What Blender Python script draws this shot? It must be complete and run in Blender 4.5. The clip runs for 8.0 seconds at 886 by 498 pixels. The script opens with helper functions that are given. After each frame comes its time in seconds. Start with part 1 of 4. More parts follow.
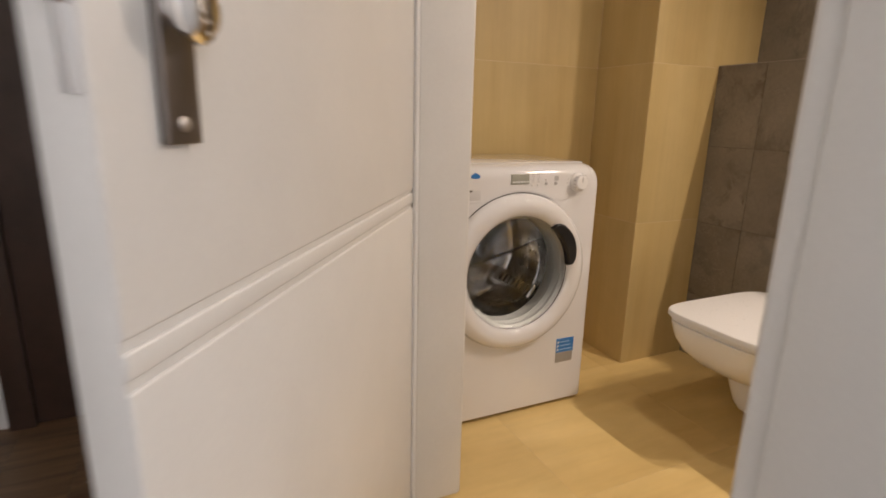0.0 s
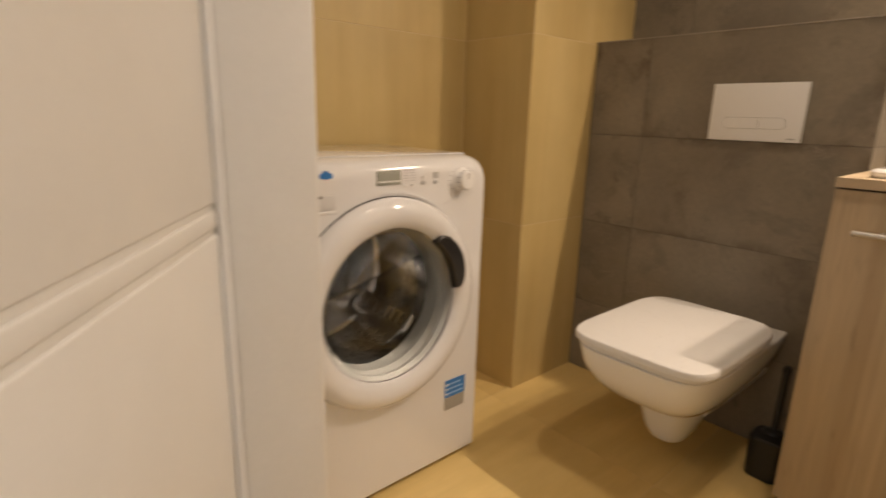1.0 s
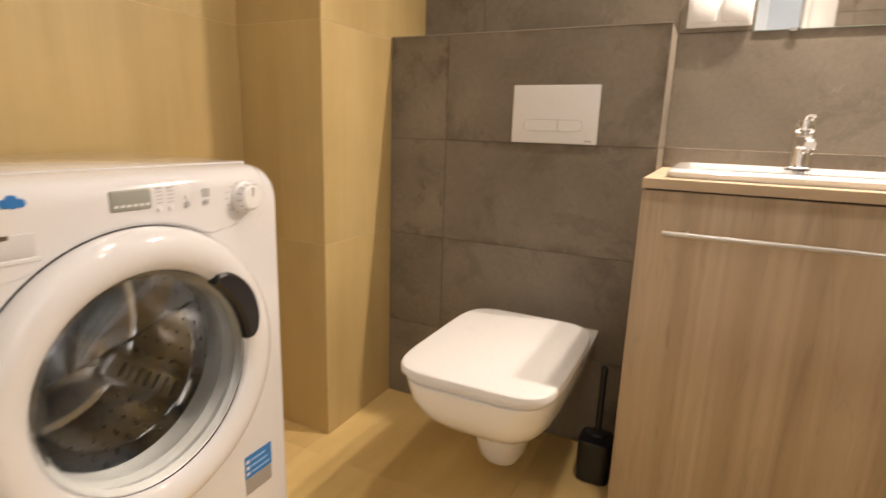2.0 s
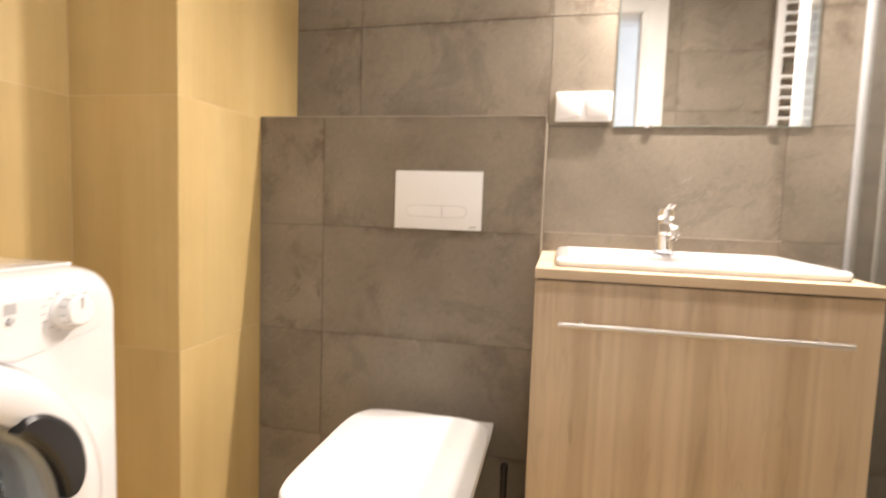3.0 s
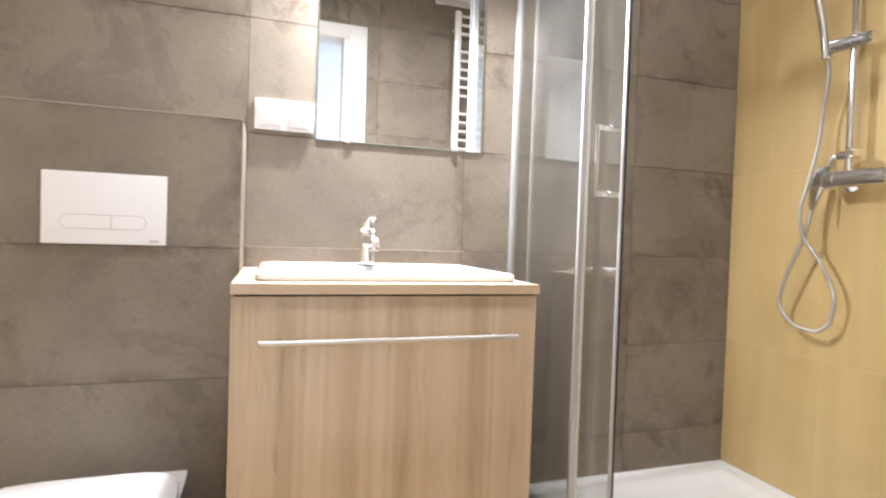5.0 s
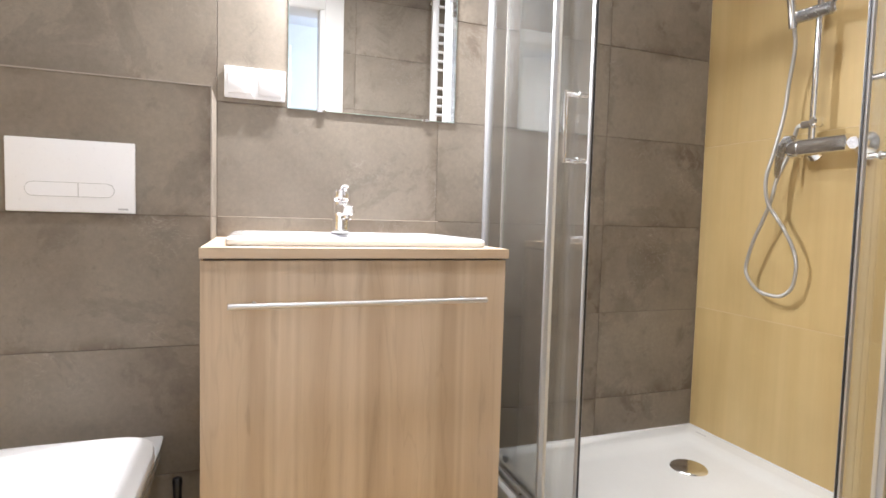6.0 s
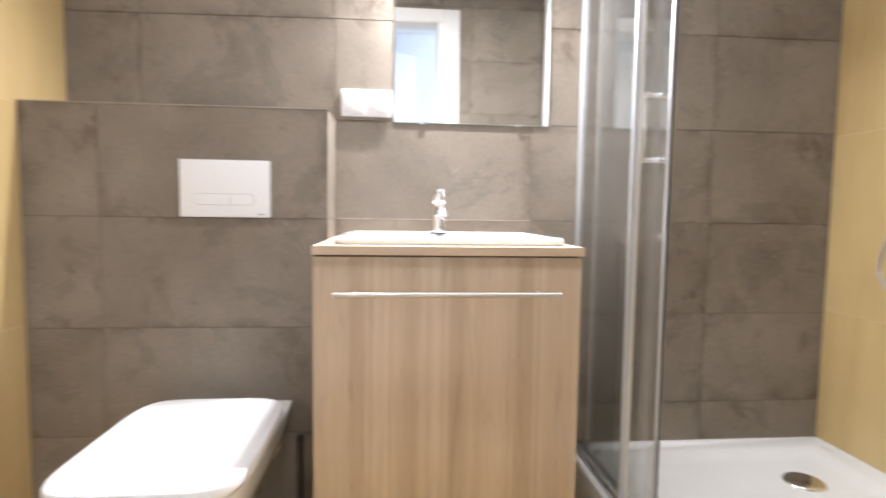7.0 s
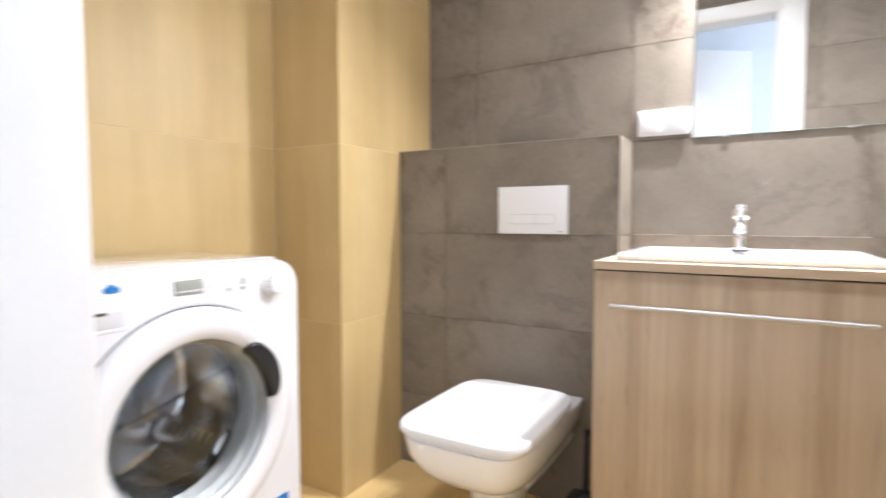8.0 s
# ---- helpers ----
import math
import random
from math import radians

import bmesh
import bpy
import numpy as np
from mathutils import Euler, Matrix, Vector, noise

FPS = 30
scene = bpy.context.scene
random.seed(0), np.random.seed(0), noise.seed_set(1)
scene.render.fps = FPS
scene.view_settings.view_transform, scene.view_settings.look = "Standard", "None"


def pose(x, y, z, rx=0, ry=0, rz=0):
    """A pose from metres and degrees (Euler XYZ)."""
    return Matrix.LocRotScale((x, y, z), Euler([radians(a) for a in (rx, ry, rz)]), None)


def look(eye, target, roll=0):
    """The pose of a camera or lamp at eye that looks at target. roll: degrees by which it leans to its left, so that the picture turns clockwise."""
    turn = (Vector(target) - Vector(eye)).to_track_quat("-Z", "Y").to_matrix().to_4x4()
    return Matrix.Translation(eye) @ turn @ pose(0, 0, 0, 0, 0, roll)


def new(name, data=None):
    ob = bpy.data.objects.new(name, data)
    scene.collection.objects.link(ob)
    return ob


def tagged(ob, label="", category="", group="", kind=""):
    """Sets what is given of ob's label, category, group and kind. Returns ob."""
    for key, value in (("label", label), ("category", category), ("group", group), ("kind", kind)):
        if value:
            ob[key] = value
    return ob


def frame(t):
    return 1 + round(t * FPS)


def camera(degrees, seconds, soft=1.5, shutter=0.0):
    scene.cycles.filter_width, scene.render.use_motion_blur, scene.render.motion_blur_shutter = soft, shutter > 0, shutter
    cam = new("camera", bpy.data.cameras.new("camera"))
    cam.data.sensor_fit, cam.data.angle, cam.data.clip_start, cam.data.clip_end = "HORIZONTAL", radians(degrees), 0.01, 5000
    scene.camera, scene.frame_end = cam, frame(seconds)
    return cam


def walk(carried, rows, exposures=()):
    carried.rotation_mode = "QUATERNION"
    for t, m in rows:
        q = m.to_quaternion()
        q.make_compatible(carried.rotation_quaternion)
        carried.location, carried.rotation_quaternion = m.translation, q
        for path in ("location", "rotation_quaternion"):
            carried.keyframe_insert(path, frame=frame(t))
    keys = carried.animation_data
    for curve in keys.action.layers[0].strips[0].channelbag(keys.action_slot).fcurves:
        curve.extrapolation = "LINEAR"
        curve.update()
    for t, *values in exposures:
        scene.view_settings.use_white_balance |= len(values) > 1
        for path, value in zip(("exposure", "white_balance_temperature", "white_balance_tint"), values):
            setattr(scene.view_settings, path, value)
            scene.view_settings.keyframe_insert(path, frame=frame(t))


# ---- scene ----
cam = camera(80.1, 8.0, soft=1.6, shutter=0.5)
PATH = [
    (0, (0.004, 0.009, 0.995), (0.825, 1.767, 0.512), 1.3),
    (0.5, (0.122, 0.258, 0.977), (1.115, 1.922, 0.484), 1.3),
    (1, (0.221, 0.423, 0.952), (1.504, 1.878, 0.465), 1.6),
    (1.5, (0.327, 0.532, 0.949), (1.924, 1.635, 0.468), 1.8),
    (1.7, (0.356, 0.562, 0.935), (2.023, 1.562, 0.463), 1.8),
    (2.8, (0.483, 0.664, 0.963), (2.398, 1.184, 0.717), 1.9),
    (3, (0.488, 0.68, 0.972), (2.436, 1.104, 0.811), 1.9),
    (3.5, (0.505, 0.7, 0.983), (2.499, 0.844, 1.041), 2.1),
    (4, (0.533, 0.687, 0.972), (2.524, 0.528, 1.076), 2.0),
    (4.5, (0.55, 0.66, 0.954), (2.501, 0.229, 1.042), 1.9),
    (5, (0.547, 0.65, 0.95), (2.45, 0.034, 0.904), 1.9),
    (5.2, (0.553, 0.649, 0.937), (2.438, -0.014, 0.848), 1.9),
    (6.3, (0.485, 0.601, 0.916), (2.368, -0.06, 0.788), 1.4),
    (6.5, (0.455, 0.583, 0.916), (2.362, -0.006, 0.786), 1.3),
    (7, (0.372, 0.528, 0.931), (2.359, 0.352, 0.791), 0.8),
    (7.5, (0.291, 0.465, 0.947), (2.241, 0.89, 0.802), 0.1),
    (8, (0.225, 0.363, 0.96), (1.944, 1.378, 0.845), -0.1),
]
EXPOSURES = [(0.0, -0.44, 6300, 15), (0.25, -0.72, 6800, 15), (0.5, -0.80, 6950, 15), (1.0, -0.44, 7000, 14), (1.5, -0.21, 6600, 14), (2.8, 0.70, 5900, 12), (3.5, 0.88, 5500, 12), (4.5, 1.08, 5100, 10), (6.5, 0.96, 4950, 10), (7.3, 1.00, 4900, 11), (8.0, 0.86, 4870, 10)]
walk(cam, [(t, look(eye, target, roll)) for t, eye, target, roll in PATH], EXPOSURES)

# ---- world and light ----
world = bpy.data.worlds.new("sky")
scene.world = world
world.use_nodes = True
sky = world.node_tree.nodes.new("ShaderNodeTexSky")
sky.sky_type, sky.sun_disc, sky.sun_elevation, sky.sun_rotation = "NISHITA", False, radians(40), radians(200)
world.node_tree.links.new(sky.outputs[0], world.node_tree.nodes["Background"].inputs[0])
world.node_tree.nodes["Background"].inputs[1].default_value = 0.05

LAMP_X, LAMP_Z = 2.032, 1.832


def light(name, kind, energy, colour, m, **kw):
    data = bpy.data.lights.new(name, kind)
    data.energy, data.color = energy, colour
    if kind == "AREA":
        data.shape, data.size, data.size_y = "RECTANGLE", kw["size"], kw["size_y"]
    else:
        data.shadow_soft_size = kw["radius"]
    ob = new(name, data)
    ob.matrix_world = m
    return ob


for y in (0.43, 0.27):
    light("mirror_lamp_light", "AREA", 11.0, (1.0, 0.82, 0.63), pose(LAMP_X - 0.026, y, LAMP_Z - 0.012, 0, 31, 0), size=0.016, size_y=0.05).data.spread = radians(158)
# two recessed spots in the bathroom ceiling, one over the floor and one over the shower
SPOTS = ((1.33, 0.60, 6.0), (1.36, -0.35, 3.4))
for x, y, watts in SPOTS:
    light("ceiling_spot_light", "AREA", watts, (1.0, 0.83, 0.65), pose(x, y, 2.55 - 0.012), size=0.14, size_y=0.14).data.spread = radians(140)
# daylight for the hall, from the opening of an added window out of view
light("added_window_light", "AREA", 53.0, (1.0, 0.965, 0.92), pose(0.438, -1.80, 1.55, 0, 90, 0), size=1.2, size_y=1.0)


# ---- mesh helpers ----
def box(bm, x0, x1, y0, y1, z0, z1, bevel=0.0, seg=2):
    """A box, its edges rounded by bevel, added to bm."""
    tmp = bmesh.new()
    bmesh.ops.create_cube(tmp, size=1.0, matrix=Matrix.LocRotScale(((x0 + x1) / 2, (y0 + y1) / 2, (z0 + z1) / 2), None, (x1 - x0, y1 - y0, z1 - z0)))
    if bevel > 0:
        bmesh.ops.bevel(tmp, geom=tmp.edges[:], offset=bevel, segments=seg, profile=0.5, affect="EDGES")
    data = bpy.data.meshes.new("tmp")
    tmp.to_mesh(data)
    tmp.free()
    bm.from_mesh(data)
    bpy.data.meshes.remove(data)
    return bm


def new_box(*a, **k):
    return box(bmesh.new(), *a, **k)


def loft(bm, sections, cap0=True, cap1=True, closed=True):
    """Rings of equally many points joined by faces."""
    rings = [[bm.verts.new(p) for p in s] for s in sections]
    n = len(rings[0])
    for a, b in zip(rings, rings[1:]):
        for i in range(n if closed else n - 1):
            j = (i + 1) % n
            bm.faces.new((a[i], a[j], b[j], b[i]))
    if cap0:
        bm.faces.new(rings[0][::-1])
    if cap1:
        bm.faces.new(rings[-1])
    bmesh.ops.recalc_face_normals(bm, faces=bm.faces[:])
    return bm


def oval(x0, x1, y0, y1, z, n=5.0, count=48):
    """A rounded rectangle at height z: a superellipse of power n."""
    cx, cy, hx, hy, out = (x0 + x1) / 2, (y0 + y1) / 2, (x1 - x0) / 2, (y1 - y0) / 2, []
    for i in range(count):
        a = 2 * math.pi * i / count
        c, s = math.cos(a), math.sin(a)
        out.append((cx + hx * math.copysign(abs(c) ** (2 / n), c), cy + hy * math.copysign(abs(s) ** (2 / n), s), z))
    return out


def rounded(x0, x1, y0, y1, z, r, k=9):
    """A rectangle with round corners at height z."""
    out = []
    for cx, cy, a in ((x1 - r, y1 - r, 0), (x0 + r, y1 - r, 90), (x0 + r, y0 + r, 180), (x1 - r, y0 + r, 270)):
        out += [(cx + r * math.cos(radians(a + 90 * i / k)), cy + r * math.sin(radians(a + 90 * i / k)), z) for i in range(k + 1)]
    return out


def turned(bm, origin, axis, profile, count=32):
    """A body of revolution: profile gives (distance along axis, radius)."""
    axis = Vector(axis).normalized()
    u = axis.orthogonal().normalized()
    v = axis.cross(u)
    o = Vector(origin)
    secs = [[o + axis * h + (u * math.cos(2 * math.pi * i / count) + v * math.sin(2 * math.pi * i / count)) * max(r, 1e-4) for i in range(count)] for h, r in profile]
    return loft(bm, secs)


def rod(bm, a, b, r, count=16):
    a, b = Vector(a), Vector(b)
    d = (b - a).length
    e = min(r * 0.3, d * 0.2)
    return turned(bm, a, b - a, [(0, r - e), (e, r), (d - e, r), (d, r - e)], count)


def smooth_path(points, steps=10):
    """Catmull-Rom through the points."""
    p = [Vector(q) for q in points]
    p = [2 * p[0] - p[1]] + p + [2 * p[-1] - p[-2]]
    out = []
    for i in range(1, len(p) - 2):
        for k in range(steps):
            t = k / steps
            a, b, c, d = p[i - 1], p[i], p[i + 1], p[i + 2]
            out.append(0.5 * (2 * b + (c - a) * t + (2 * a - 5 * b + 4 * c - d) * t * t + (3 * b - a - 3 * c + d) * t ** 3))
    out.append(p[-2])
    return out


def tube(bm, path, r, count=12, ridges=0.0):
    """A round tube along a path; ridges: every second ring thinner by that part."""
    path = [Vector(q) for q in path]
    up = Vector((0, 1, 0.01)).normalized()
    secs = []
    for i, q in enumerate(path):
        d = (path[min(i + 1, len(path) - 1)] - path[max(i - 1, 0)]).normalized()
        u = (up - d * up.dot(d)).normalized()
        v = d.cross(u)
        rr = r * (1 - ridges * (i % 2))
        secs.append([q + (u * math.cos(2 * math.pi * k / count) + v * math.sin(2 * math.pi * k / count)) * rr for k in range(count)])
    return loft(bm, secs)


def smoothed(data, angle=35):
    for f in data.polygons:
        f.use_smooth = True
    data.set_sharp_from_angle(angle=radians(angle))


def part(name, bm, material, parent=None, label="", smooth=True):
    """Links a bmesh as one mesh object under its parent."""
    data = bpy.data.meshes.new(name)
    bm.to_mesh(data)
    bm.free()
    data.materials.append(material)
    if smooth:
        smoothed(data)
    ob = new(name, data)
    if parent:
        ob.parent = parent
        ob.matrix_parent_inverse = parent.matrix_world.inverted()
    if label:
        ob["label"] = label
    return ob


def thing(name, label, category, at=(0, 0, 0), group="", kind=""):
    ob = new(name)
    ob.location = at
    ob.empty_display_size = 0.05
    bpy.context.view_layer.update()
    return tagged(ob, label, category, group, kind)


def structure(name, bm, material, label, category, smooth=False):
    return tagged(part(name, bm, material, smooth=smooth), label, category, kind="structure")


# ---- materials ----
def nodes_of(name):
    m = bpy.data.materials.new(name)
    m.use_nodes = True
    t = m.node_tree
    return m, t, t.nodes["Principled BSDF"]


def place(t, scale=(1, 1, 1), jitter=0.0):
    """World position times scale, shifted object by object."""
    geo = t.nodes.new("ShaderNodeNewGeometry")
    mul = t.nodes.new("ShaderNodeVectorMath")
    mul.operation = "MULTIPLY"
    mul.inputs[1].default_value = scale
    t.links.new(geo.outputs["Position"], mul.inputs[0])
    if not jitter:
        return mul.outputs[0]
    info = t.nodes.new("ShaderNodeObjectInfo")
    k = t.nodes.new("ShaderNodeMath")
    k.operation, k.inputs[1].default_value = "MULTIPLY", jitter
    t.links.new(info.outputs["Random"], k.inputs[0])
    add = t.nodes.new("ShaderNodeVectorMath")
    t.links.new(mul.outputs[0], add.inputs[0])
    t.links.new(k.outputs[0], add.inputs[1])
    return add.outputs[0]


def cloud(t, vec, scale, detail=6.0, rough=0.6, warp=0.0):
    n = t.nodes.new("ShaderNodeTexNoise")
    n.inputs["Scale"].default_value, n.inputs["Detail"].default_value = scale, detail
    n.inputs["Roughness"].default_value, n.inputs["Distortion"].default_value = rough, warp
    t.links.new(vec, n.inputs["Vector"])
    return n.outputs["Fac"]


def ramp(t, fac, stops):
    r = t.nodes.new("ShaderNodeValToRGB")
    while len(r.color_ramp.elements) < len(stops):
        r.color_ramp.elements.new(0.5)
    for e, (p, c) in zip(r.color_ramp.elements, stops):
        e.position, e.color = p, (*c, 1) if len(c) == 3 else (c[0], c[0], c[0], 1)
    t.links.new(fac, r.inputs[0])
    return r.outputs[0]


def mixed(t, a, b, fac, mode="MIX"):
    m = t.nodes.new("ShaderNodeMix")
    m.data_type, m.blend_type = "RGBA", mode
    for s, v in ((m.inputs[0], fac), (m.inputs[6], a), (m.inputs[7], b)):
        if isinstance(v, (int, float)):
            s.default_value = v
        elif isinstance(v, tuple):
            s.default_value = (*v, 1)
        else:
            t.links.new(v, s)
    return m.outputs[2]


def bump(t, bsdf, height, strength, distance=0.002):
    b = t.nodes.new("ShaderNodeBump")
    b.inputs["Strength"].default_value, b.inputs["Distance"].default_value = strength, distance
    t.links.new(height, b.inputs["Height"])
    t.links.new(b.outputs[0], bsdf.inputs["Normal"])


def plain(name, colour, rough, metal=0.0, spread=0.04, scale=6.0, coat=0.0, relief=0.0):
    """A plain surface with slight unevenness of colour and gloss."""
    m, t, b = nodes_of(name)
    v = place(t)
    big, fine = cloud(t, v, scale, 4), cloud(t, v, scale * 25, 3)
    low, high = tuple(c * (1 - spread) for c in colour), tuple(min(1, c * (1 + spread)) for c in colour)
    t.links.new(mixed(t, ramp(t, big, [(0.3, low), (0.7, high)]), ramp(t, fine, [(0.3, low), (0.7, high)]), 0.35), b.inputs["Base Color"])
    if metal > 0.9:
        fine = cloud(t, v, scale * 3, 2)
    t.links.new(ramp(t, fine, [(0.3, (max(0.0, rough - 0.1 * rough),)), (0.7, (rough + 0.1 * rough,))]), b.inputs["Roughness"])
    b.inputs["Metallic"].default_value, b.inputs["Coat Weight"].default_value = metal, coat
    if relief:
        bump(t, b, fine, relief, 0.001)
    return m


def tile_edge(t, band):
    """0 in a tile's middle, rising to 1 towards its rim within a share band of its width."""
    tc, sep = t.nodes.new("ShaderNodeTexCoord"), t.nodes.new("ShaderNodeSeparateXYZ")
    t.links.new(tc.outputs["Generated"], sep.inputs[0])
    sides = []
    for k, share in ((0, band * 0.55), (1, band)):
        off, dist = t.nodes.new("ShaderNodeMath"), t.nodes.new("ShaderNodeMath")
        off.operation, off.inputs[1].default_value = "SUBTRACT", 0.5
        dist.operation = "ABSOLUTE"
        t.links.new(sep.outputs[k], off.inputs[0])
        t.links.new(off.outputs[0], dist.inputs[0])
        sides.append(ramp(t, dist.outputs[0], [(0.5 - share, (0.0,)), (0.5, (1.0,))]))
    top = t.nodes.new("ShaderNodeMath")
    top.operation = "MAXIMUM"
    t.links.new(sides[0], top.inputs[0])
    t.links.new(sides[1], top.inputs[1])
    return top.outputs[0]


def product(t, a, b):
    k = t.nodes.new("ShaderNodeMath")
    k.operation = "MULTIPLY"
    for socket, v in zip(k.inputs, (a, b)):
        if isinstance(v, (int, float)):
            socket.default_value = v
        else:
            t.links.new(v, socket)
    return k.outputs[0]


def dark_tile_material():
    """Concrete-look stoneware: even taupe, mottled patches with ragged rims, brown stains at the tile rims, pale scratches."""
    m, t, b = nodes_of("dark_concrete_tile")
    v = place(t, jitter=37.0)
    broad, mid, fine = cloud(t, v, 2.0, 4, 0.55, 0.2), cloud(t, v, 8.0, 12, 0.74, 0.25), cloud(t, v, 75.0, 6, 0.75)
    base = ramp(t, broad, [(0.30, (0.175, 0.146, 0.110)), (0.5, (0.220, 0.190, 0.148)), (0.70, (0.262, 0.227, 0.180))])
    # patches: a darker, drier skin that ends in a ragged line
    skin = cloud(t, place(t, (1, 1, 1), 53.0), 3.4, 14, 0.70, 0.55)
    col = mixed(t, base, ramp(t, skin, [(0.36, (0.76,)), (0.435, (0.88,)), (0.452, (1.02,)), (0.62, (1.0,)), (0.66, (1.07,))]), 0.8, "MULTIPLY")
    col = mixed(t, col, ramp(t, mid, [(0.30, (0.66,)), (0.41, (0.94,)), (0.50, (1.0,)), (0.64, (1.06,))]), 0.7, "MULTIPLY")
    col = mixed(t, col, ramp(t, fine, [(0.3, (0.84,)), (0.7, (1.13,))]), 0.65, "MULTIPLY")
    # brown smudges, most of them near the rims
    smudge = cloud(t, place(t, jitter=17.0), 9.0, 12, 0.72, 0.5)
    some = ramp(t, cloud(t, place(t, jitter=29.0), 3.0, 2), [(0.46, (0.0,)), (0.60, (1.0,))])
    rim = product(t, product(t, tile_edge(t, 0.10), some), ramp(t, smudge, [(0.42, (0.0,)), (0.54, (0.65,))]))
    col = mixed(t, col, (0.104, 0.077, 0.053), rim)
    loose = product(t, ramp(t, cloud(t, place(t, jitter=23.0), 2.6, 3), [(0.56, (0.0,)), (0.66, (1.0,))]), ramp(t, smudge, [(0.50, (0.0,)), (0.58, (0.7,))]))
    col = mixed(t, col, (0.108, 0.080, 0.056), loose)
    # pale scratches in a few places
    scratch = cloud(t, place(t, (1, 1, 1.6), 91.0), 19.0, 6, 0.62, 0.8)
    line = ramp(t, scratch, [(0.492, (0.0,)), (0.5, (1.0,)), (0.508, (0.0,))])
    zone = ramp(t, cloud(t, place(t, jitter=61.0), 3.6, 2), [(0.55, (0.0,)), (0.66, (0.8,))])
    t.links.new(mixed(t, col, (0.36, 0.325, 0.285), product(t, line, zone)), b.inputs["Base Color"])
    t.links.new(ramp(t, mid, [(0.3, (0.55,)), (0.7, (0.72,))]), b.inputs["Roughness"])
    b.inputs["Specular IOR Level"].default_value = 0.35
    bump(t, b, mixed(t, mixed(t, mid, skin, 0.35), fine, 0.35), 0.55, 0.0022)
    return m


def beige_tile_material(name="beige_striated_tile", flat=False):
    m, t, b = nodes_of(name)
    s = (1.2, 6.0, 6.0) if flat else (7.0, 7.0, 0.5)
    f = (5.0, 60.0, 60.0) if flat else (60.0, 60.0, 1.8)
    wide, thin = cloud(t, place(t, s, 11.0), 1.0, 5, 0.6, 0.3), cloud(t, place(t, f, 5.0), 1.0, 6, 0.65)
    haze = cloud(t, place(t, jitter=7.0), 2.2, 5)
    base = ramp(t, wide, [(0.28, (0.50, 0.361, 0.148)), (0.5, (0.565, 0.422, 0.183)), (0.72, (0.615, 0.472, 0.218))])
    col = mixed(t, base, ramp(t, thin, [(0.3, (0.93,)), (0.7, (1.05,))]), 0.45, "MULTIPLY")
    col = mixed(t, col, ramp(t, haze, [(0.35, (0.90,)), (0.7, (1.07,))]), 0.85, "MULTIPLY")
    if flat:
        col = mixed(t, col, (1.27, 1.25, 1.20), 1.0, "MULTIPLY")
    t.links.new(col, b.inputs["Base Color"])
    t.links.new(ramp(t, thin, [(0.3, (0.40,)), (0.7, (0.54,))]), b.inputs["Roughness"])
    bump(t, b, thin, 0.10, 0.001)
    return m


def oak_material(name, along, tone=1.0):
    """Laminate printed as boards of unlike tone, with wavering grain lines and small dark flecks; the grain runs along z or y."""
    m, t, b = nodes_of(name)

    def axes(across, length):
        return (across * 0.6, across, length) if along == "z" else (across, length, across * 0.6)
    w = cloud(t, place(t, axes(11.0, 0.10)), 1.0, 1, 0.4)
    k = cloud(t, place(t, axes(16.0, 1.5)), 1.0, 7, 0.62, 1.3)
    f = cloud(t, place(t, axes(150.0, 4.0)), 1.0, 4, 0.7)
    vein = cloud(t, place(t, axes(9.0, 0.9)), 1.0, 3, 0.55, 0.9)
    base = ramp(t, w, [(0.36, (0.43 * tone, 0.330 * tone, 0.220 * tone)), (0.44, (0.50 * tone, 0.394 * tone, 0.270 * tone)), (0.50, (0.455 * tone, 0.355 * tone, 0.243 * tone)), (0.56, (0.53 * tone, 0.425 * tone, 0.301 * tone)), (0.66, (0.47 * tone, 0.367 * tone, 0.250 * tone))])
    col = mixed(t, base, ramp(t, k, [(0.28, (0.74,)), (0.42, (0.96,)), (0.7, (1.08,))]), 0.8, "MULTIPLY")
    col = mixed(t, col, ramp(t, vein, [(0.478, (1.0,)), (0.492, (0.86,)), (0.506, (1.0,))]), 0.6, "MULTIPLY")
    col = mixed(t, col, ramp(t, f, [(0.3, (0.92,)), (0.65, (1.04,))]), 0.55, "MULTIPLY")
    fleck = cloud(t, place(t, axes(70.0, 9.0)), 1.0, 2, 0.5)
    col = mixed(t, col, ramp(t, fleck, [(0.24, (0.78,)), (0.31, (1.0,))]), 0.7, "MULTIPLY")
    t.links.new(col, b.inputs["Base Color"])
    t.links.new(ramp(t, f, [(0.3, (0.40,)), (0.7, (0.52,))]), b.inputs["Roughness"])
    bump(t, b, f, 0.12, 0.0006)
    return m


def plank_material():
    m, t, b = nodes_of("brown_wood_floor")
    k, f = cloud(t, place(t, (2.5, 28, 28), 9.0), 1.0, 6, 0.6, 0.5), cloud(t, place(t, (10, 160, 160), 3.0), 1.0, 4)
    base = ramp(t, k, [(0.3, (0.13, 0.070, 0.032)), (0.55, (0.21, 0.122, 0.060)), (0.75, (0.27, 0.168, 0.090))])
    t.links.new(mixed(t, base, ramp(t, f, [(0.3, (0.8,)), (0.7, (1.1,))]), 0.7, "MULTIPLY"), b.inputs["Base Color"])
    b.inputs["Roughness"].default_value = 0.42
    bump(t, b, f, 0.15, 0.001)
    return m


